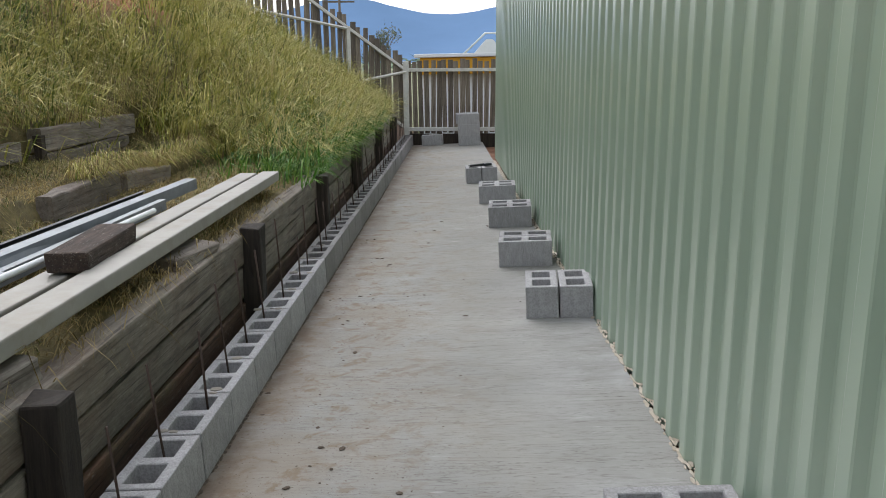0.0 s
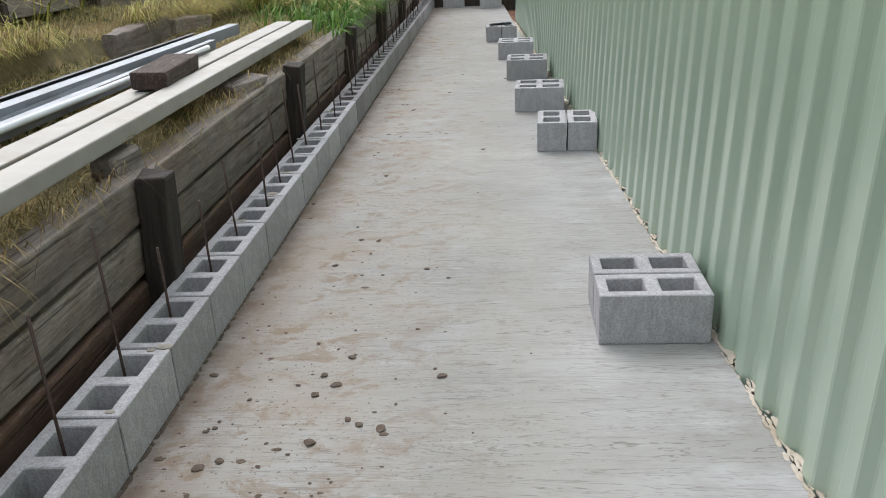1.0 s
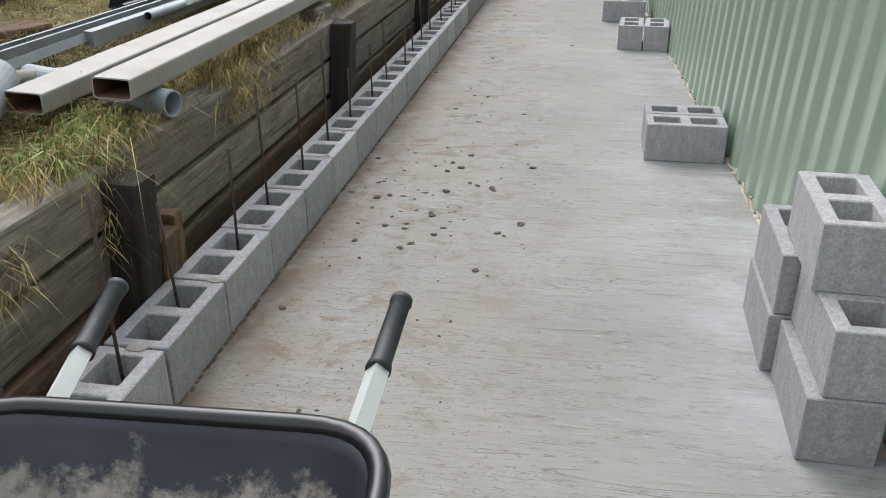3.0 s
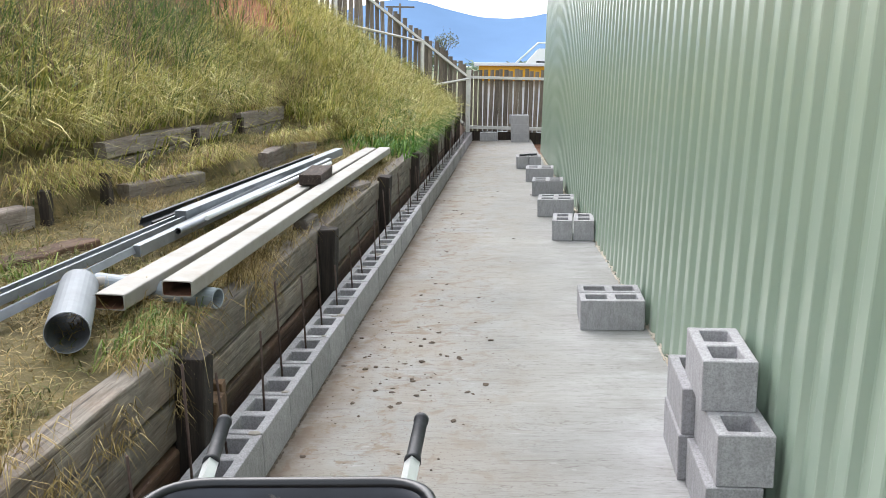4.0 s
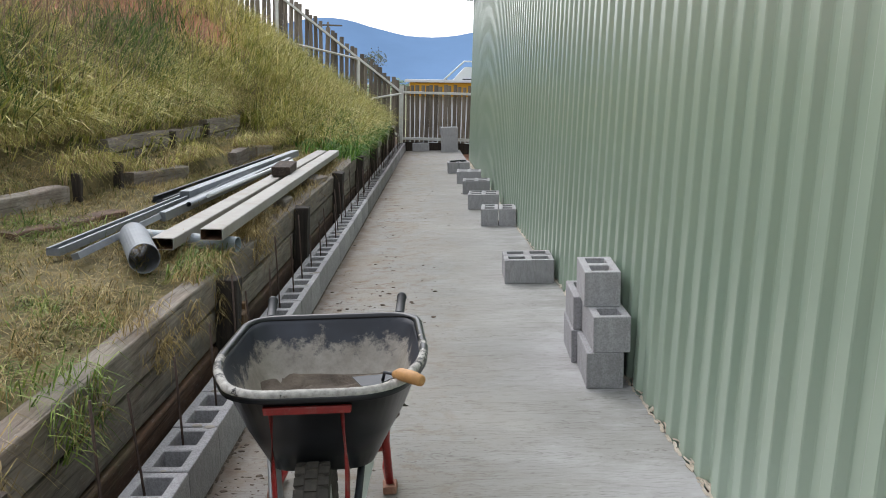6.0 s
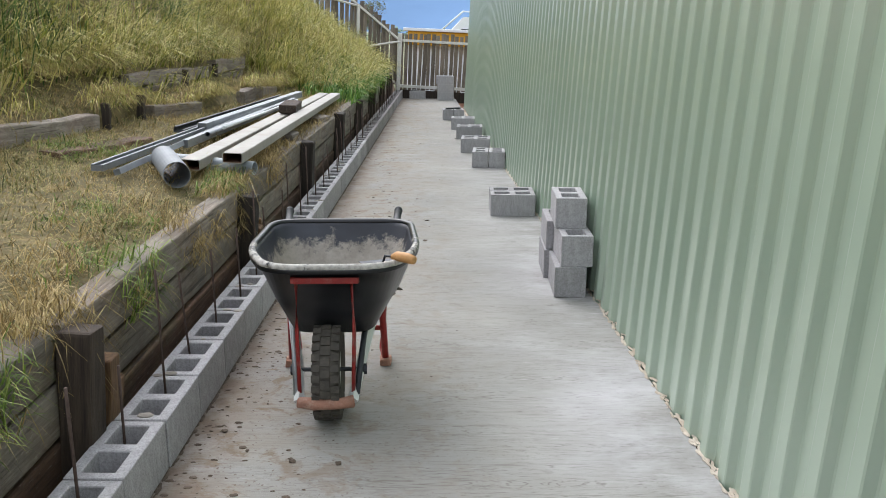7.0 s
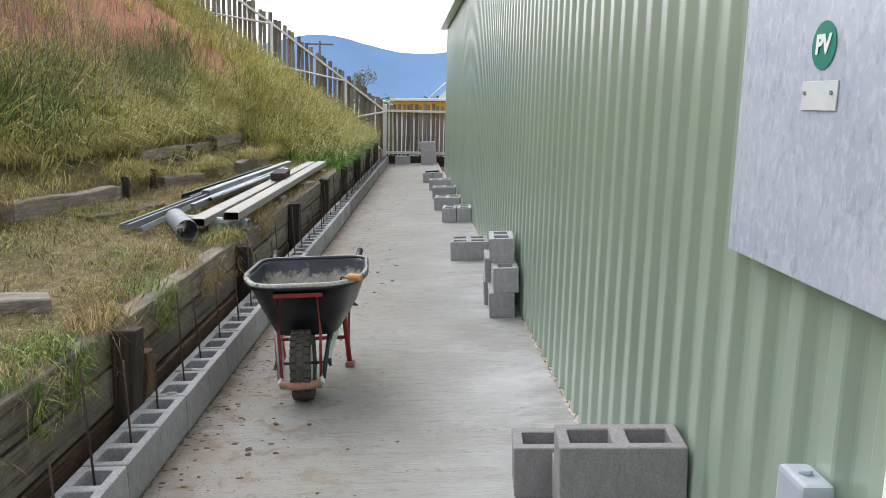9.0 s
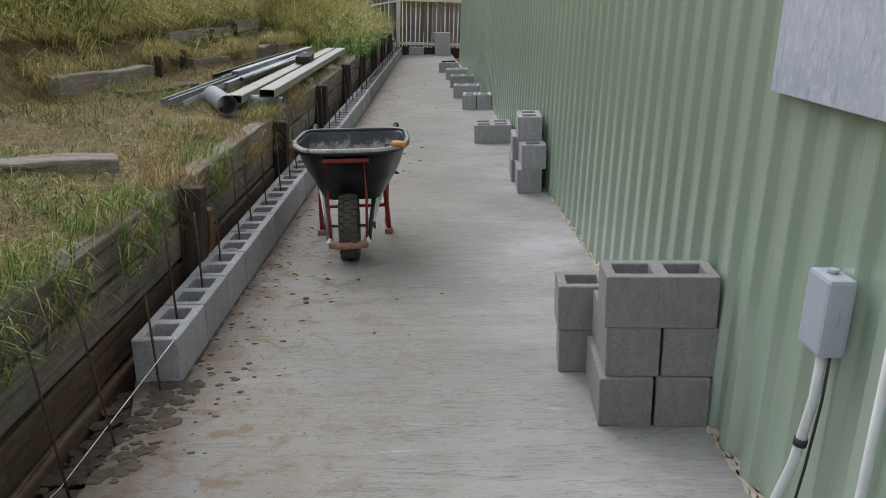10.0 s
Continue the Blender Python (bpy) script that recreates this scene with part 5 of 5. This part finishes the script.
# long dry stems trailing down the wall's face
trail = [(WALL_X + 0.07 + g.uniform(0, 0.04), g.gauss(cy, sp), g.uniform(0.45, 0.6)) for cy, n, sp in ((-0.9, 16, 0.1), (-1.5, 14, 0.25), (-2.3, 12, 0.3), (1.5, 14, 0.12), (2.5, 14, 0.25), (0.5, 8, 0.2), (4.0, 10, 0.5)) for _ in range(n)]
grow("trailing_stems", np.array(trail), (0.2, 0.5), (0.003, 0.005), (0.35, -0.1), 0.5, G_STRAW, "long dry grass stems trailing down the sleepers", "grass", 1.3, 27)
# dry grass hanging over the old sleepers of the bank
hang = []
for _ in range(16000):
    y = g.uniform(-2, 9.5)
    if noise.noise(Vector((y * 1.6, 0.3, 0))) > -0.18:
        low = g.random() < 0.5
        bare = (1.2 < y < 3.0 or 3.85 < y < 4.9) if low else (7.2 < y < 8.9 or 4.3 < y < 5.8)
        if bare and g.random() < 0.75:
            continue
        x = (riser_1(y) if low else riser_2(y)) + g.uniform(-0.1, 0.07)
        hang.append((x, y, land(x - 0.12, y) + 0.01))
grow("bank_straw", np.array(hang[::2]), (0.12, 0.4), (0.004, 0.008), (0.5, -0.1), 0.45, G_GREEN, "rank grass hanging over the old bank sleepers", "grass", 1.1, 18)
grow("bank_thatch", np.array(hang[1::2]), (0.12, 0.36), (0.004, 0.008), (0.5, -0.1), 0.5, G_THATCH, "brown dead thatch matted over the old bank sleepers", "grass", 1.2, 19)
# lush growth at the foot of the bank, over the far wall
lush = [(g.gauss(-0.62, 0.25), g.triangular(7.8, 15.5, 10.0), 0) for _ in range(4200)]
lush = np.array([(min(x, -0.3), y, land(min(x, -0.42), y)) for x, y, _ in lush])
grow("lush_grass", lush, (0.15, 0.5), (0.007, 0.02), (0.35, -0.05), 0.5, G_LUSH, "lush bright green weeds at the foot of the bank", "weeds", 0.8, 15)
# dark rush tussocks and dead weeds near the crest
tus = []
for cx, cy, n in ((-2.85, 6.2, 260), (-2.9, 7.0, 420), (-3.05, 7.9, 420), (-3.2, 8.8, 260), (-3.3, 9.9, 160), (-2.6, 3.0, 160), (-2.75, 3.6, 260), (-2.8, 2.6, 300), (-2.9, 4.6, 200)):
    for _ in range(n):
        x, y = g.gauss(cx, 0.22), g.gauss(cy, 0.25)
        tus.append((x, y, land(x, y)))
grow("rush_tussock", np.array(tus), (0.35, 0.8), (0.008, 0.016), (0.1, -0.06), 0.36, G_DARK, "dark green strappy tussocks high on the bank", "tussock", 0.2, 16)
weed = []
for _ in range(2000):
    x, y = g.uniform(-4.9, -2.6), g.triangular(0.5, 14, 6)
    if fence_side(x, y) < -0.2:
        weed.append((x, y, land(x, y)))
for _ in range(1000):
    x, y = g.uniform(-3.6, -2.3), g.triangular(-1, 8.5, 4.5)
    if x < riser_2(y) - 0.25:
        weed.append((x, y, land(x, y)))
grow("dead_weeds", np.array(weed), (0.4, 1.1), (0.004, 0.009), (0.03, 0.0), 0.18, G_WEED, "dead brown weed stalks standing on the crest", "weeds", 0.15, 17)

# ---- crumbs on the slab ----
g = random.Random(31)


def clod(x, y, r, mat, label, cat, group):
    bm = bmesh.new()
    bmesh.ops.create_icosphere(bm, subdivisions=2, radius=r)
    for v in bm.verts:
        v.co = Vector((v.co.x * 1.25, v.co.y, max(v.co.z, -0.5 * r) * 0.3 + 0.15 * r))
    rough_up(bm, r * 0.35, r * 1.2, x * 7 + y)
    ob = part("clod", bm, mat)
    ob.matrix_basis = SLAB @ pose(x, y, 0.001, 0, 0, g.uniform(0, 180))
    tagged(ob, label, cat, group)


for _ in range(150):
    y = g.choice((g.uniform(2.2, 5.5), g.uniform(2, 4.5), g.uniform(-1.8, 0.4), g.uniform(5, 9), g.uniform(0.4, 3)))
    clod(abs(g.gauss(0.15, 0.42)) + 0.06, y, g.choice((0.003, 0.004, 0.004, 0.005, 0.006, 0.008, 0.013)), M_CLOD, "small dried clod of brown soil on the slab", "clod", "clods on the slab")
for x, y, r in ((0.69, 3.0, 0.016), (0.62, 3.02, 0.012), (0.58, 3.05, 0.011), (0.605, -0.77, 0.012), (0.36, -1.06, 0.015), (0.37, -1.12, 0.014)):
    clod(x, y, r, M_CLOD, "dried clod of brown soil on the slab", "clod", "clods on the slab")
for _ in range(38):
    clod(g.uniform(0.12, 0.9), g.gauss(3.1, 0.7), g.choice((0.005, 0.006, 0.008, 0.012, 0.016)), M_CLOD, "dried clod of brown soil on the slab", "clod", "clods on the slab")
bm = bmesh.new()
for _ in range(3200):
    y = g.uniform(-4, 14)
    r = g.uniform(0.003, 0.009)
    s = bmesh.ops.create_icosphere(bm, subdivisions=1, radius=r)
    o = Vector((slab_right(y) + g.uniform(-0.01, 0.034), y, 0.003))
    for v in s["verts"]:
        v.co = Vector((v.co.x, v.co.y * 3.0, v.co.z * 0.4)) + o
ob = part("slab_edge_spill", rough_up(bm, 0.004, 0.02), make_soil("tan_foam_and_spill", "c6bdaf", "9c907f", 0.005))
ob.matrix_basis = SLAB
tagged(ob, "crumbly tan spill along the slab's edge at the shed", "spill", kind="stuff")

# mud and broken edge where the block course stops
bm = bmesh.new()
for _ in range(260):
    x, y = g.uniform(-0.24, 0.1), g.uniform(-2.75, -2.0)
    x += (y + 2.0) * 0.08
    rr = g.choice((0.006, 0.009, 0.012, 0.018, 0.03))
    k = bmesh.ops.create_icosphere(bm, subdivisions=2, radius=rr)
    for v in k["verts"]:
        v.co = Vector((v.co.x * 1.4, v.co.y * 1.2, v.co.z * 0.3)) + Vector((x, y, -0.002 if x > -0.1 else -0.06))
ob = part("mud", rough_up(bm, 0.01, 0.02), M_MIRE)
ob.matrix_basis = SLAB
tagged(ob, "dark damp mud and mortar where the block course stops", "mud", kind="stuff")
# soil flakes trodden along the foot of the blocks
bm = bmesh.new()
for _ in range(900):
    near = g.random() < 0.35
    x, y = (abs(g.gauss(0.05, 0.13)) + 0.015, g.uniform(-2.6, 1.2)) if near else (abs(g.gauss(0.1, 0.4)) + 0.02, g.uniform(-2.0, 9.5))
    if not near and noise.noise(Vector((x * 2.3, y * 1.3, 8))) < 0.08:
        continue
    rr = g.choice((0.002, 0.003, 0.004, 0.005, 0.007, 0.011))
    k = bmesh.ops.create_icosphere(bm, subdivisions=1, radius=rr)
    for v in k["verts"]:
        v.co = Vector((v.co.x * 1.7, v.co.y, v.co.z * 0.25)) + Vector((x, y, 0.001))
ob = part("soil_flakes", rough_up(bm, 0.004, 0.012), M_CLOD)
ob.matrix_basis = SLAB
tagged(ob, "dark trodden soil flakes beside the block course", "soil", kind="stuff")
# a black hand tool lying on the farthest pair of blocks
tool = thing("line_tool", SLAB @ pose(1.2, 11.95, 0.192, 0, 0, 25), "black hand tool lying on a pair of blocks", "hand tool")
part("handle", tube([(-0.16, 0, 0.014), (0.02, 0, 0.014)], 0.014, 8), M_GRIP, tool)
part("head", box((0.02, -0.05, 0.0), (0.12, 0.03, 0.03), 0.006), M_DARKSTEEL, tool)
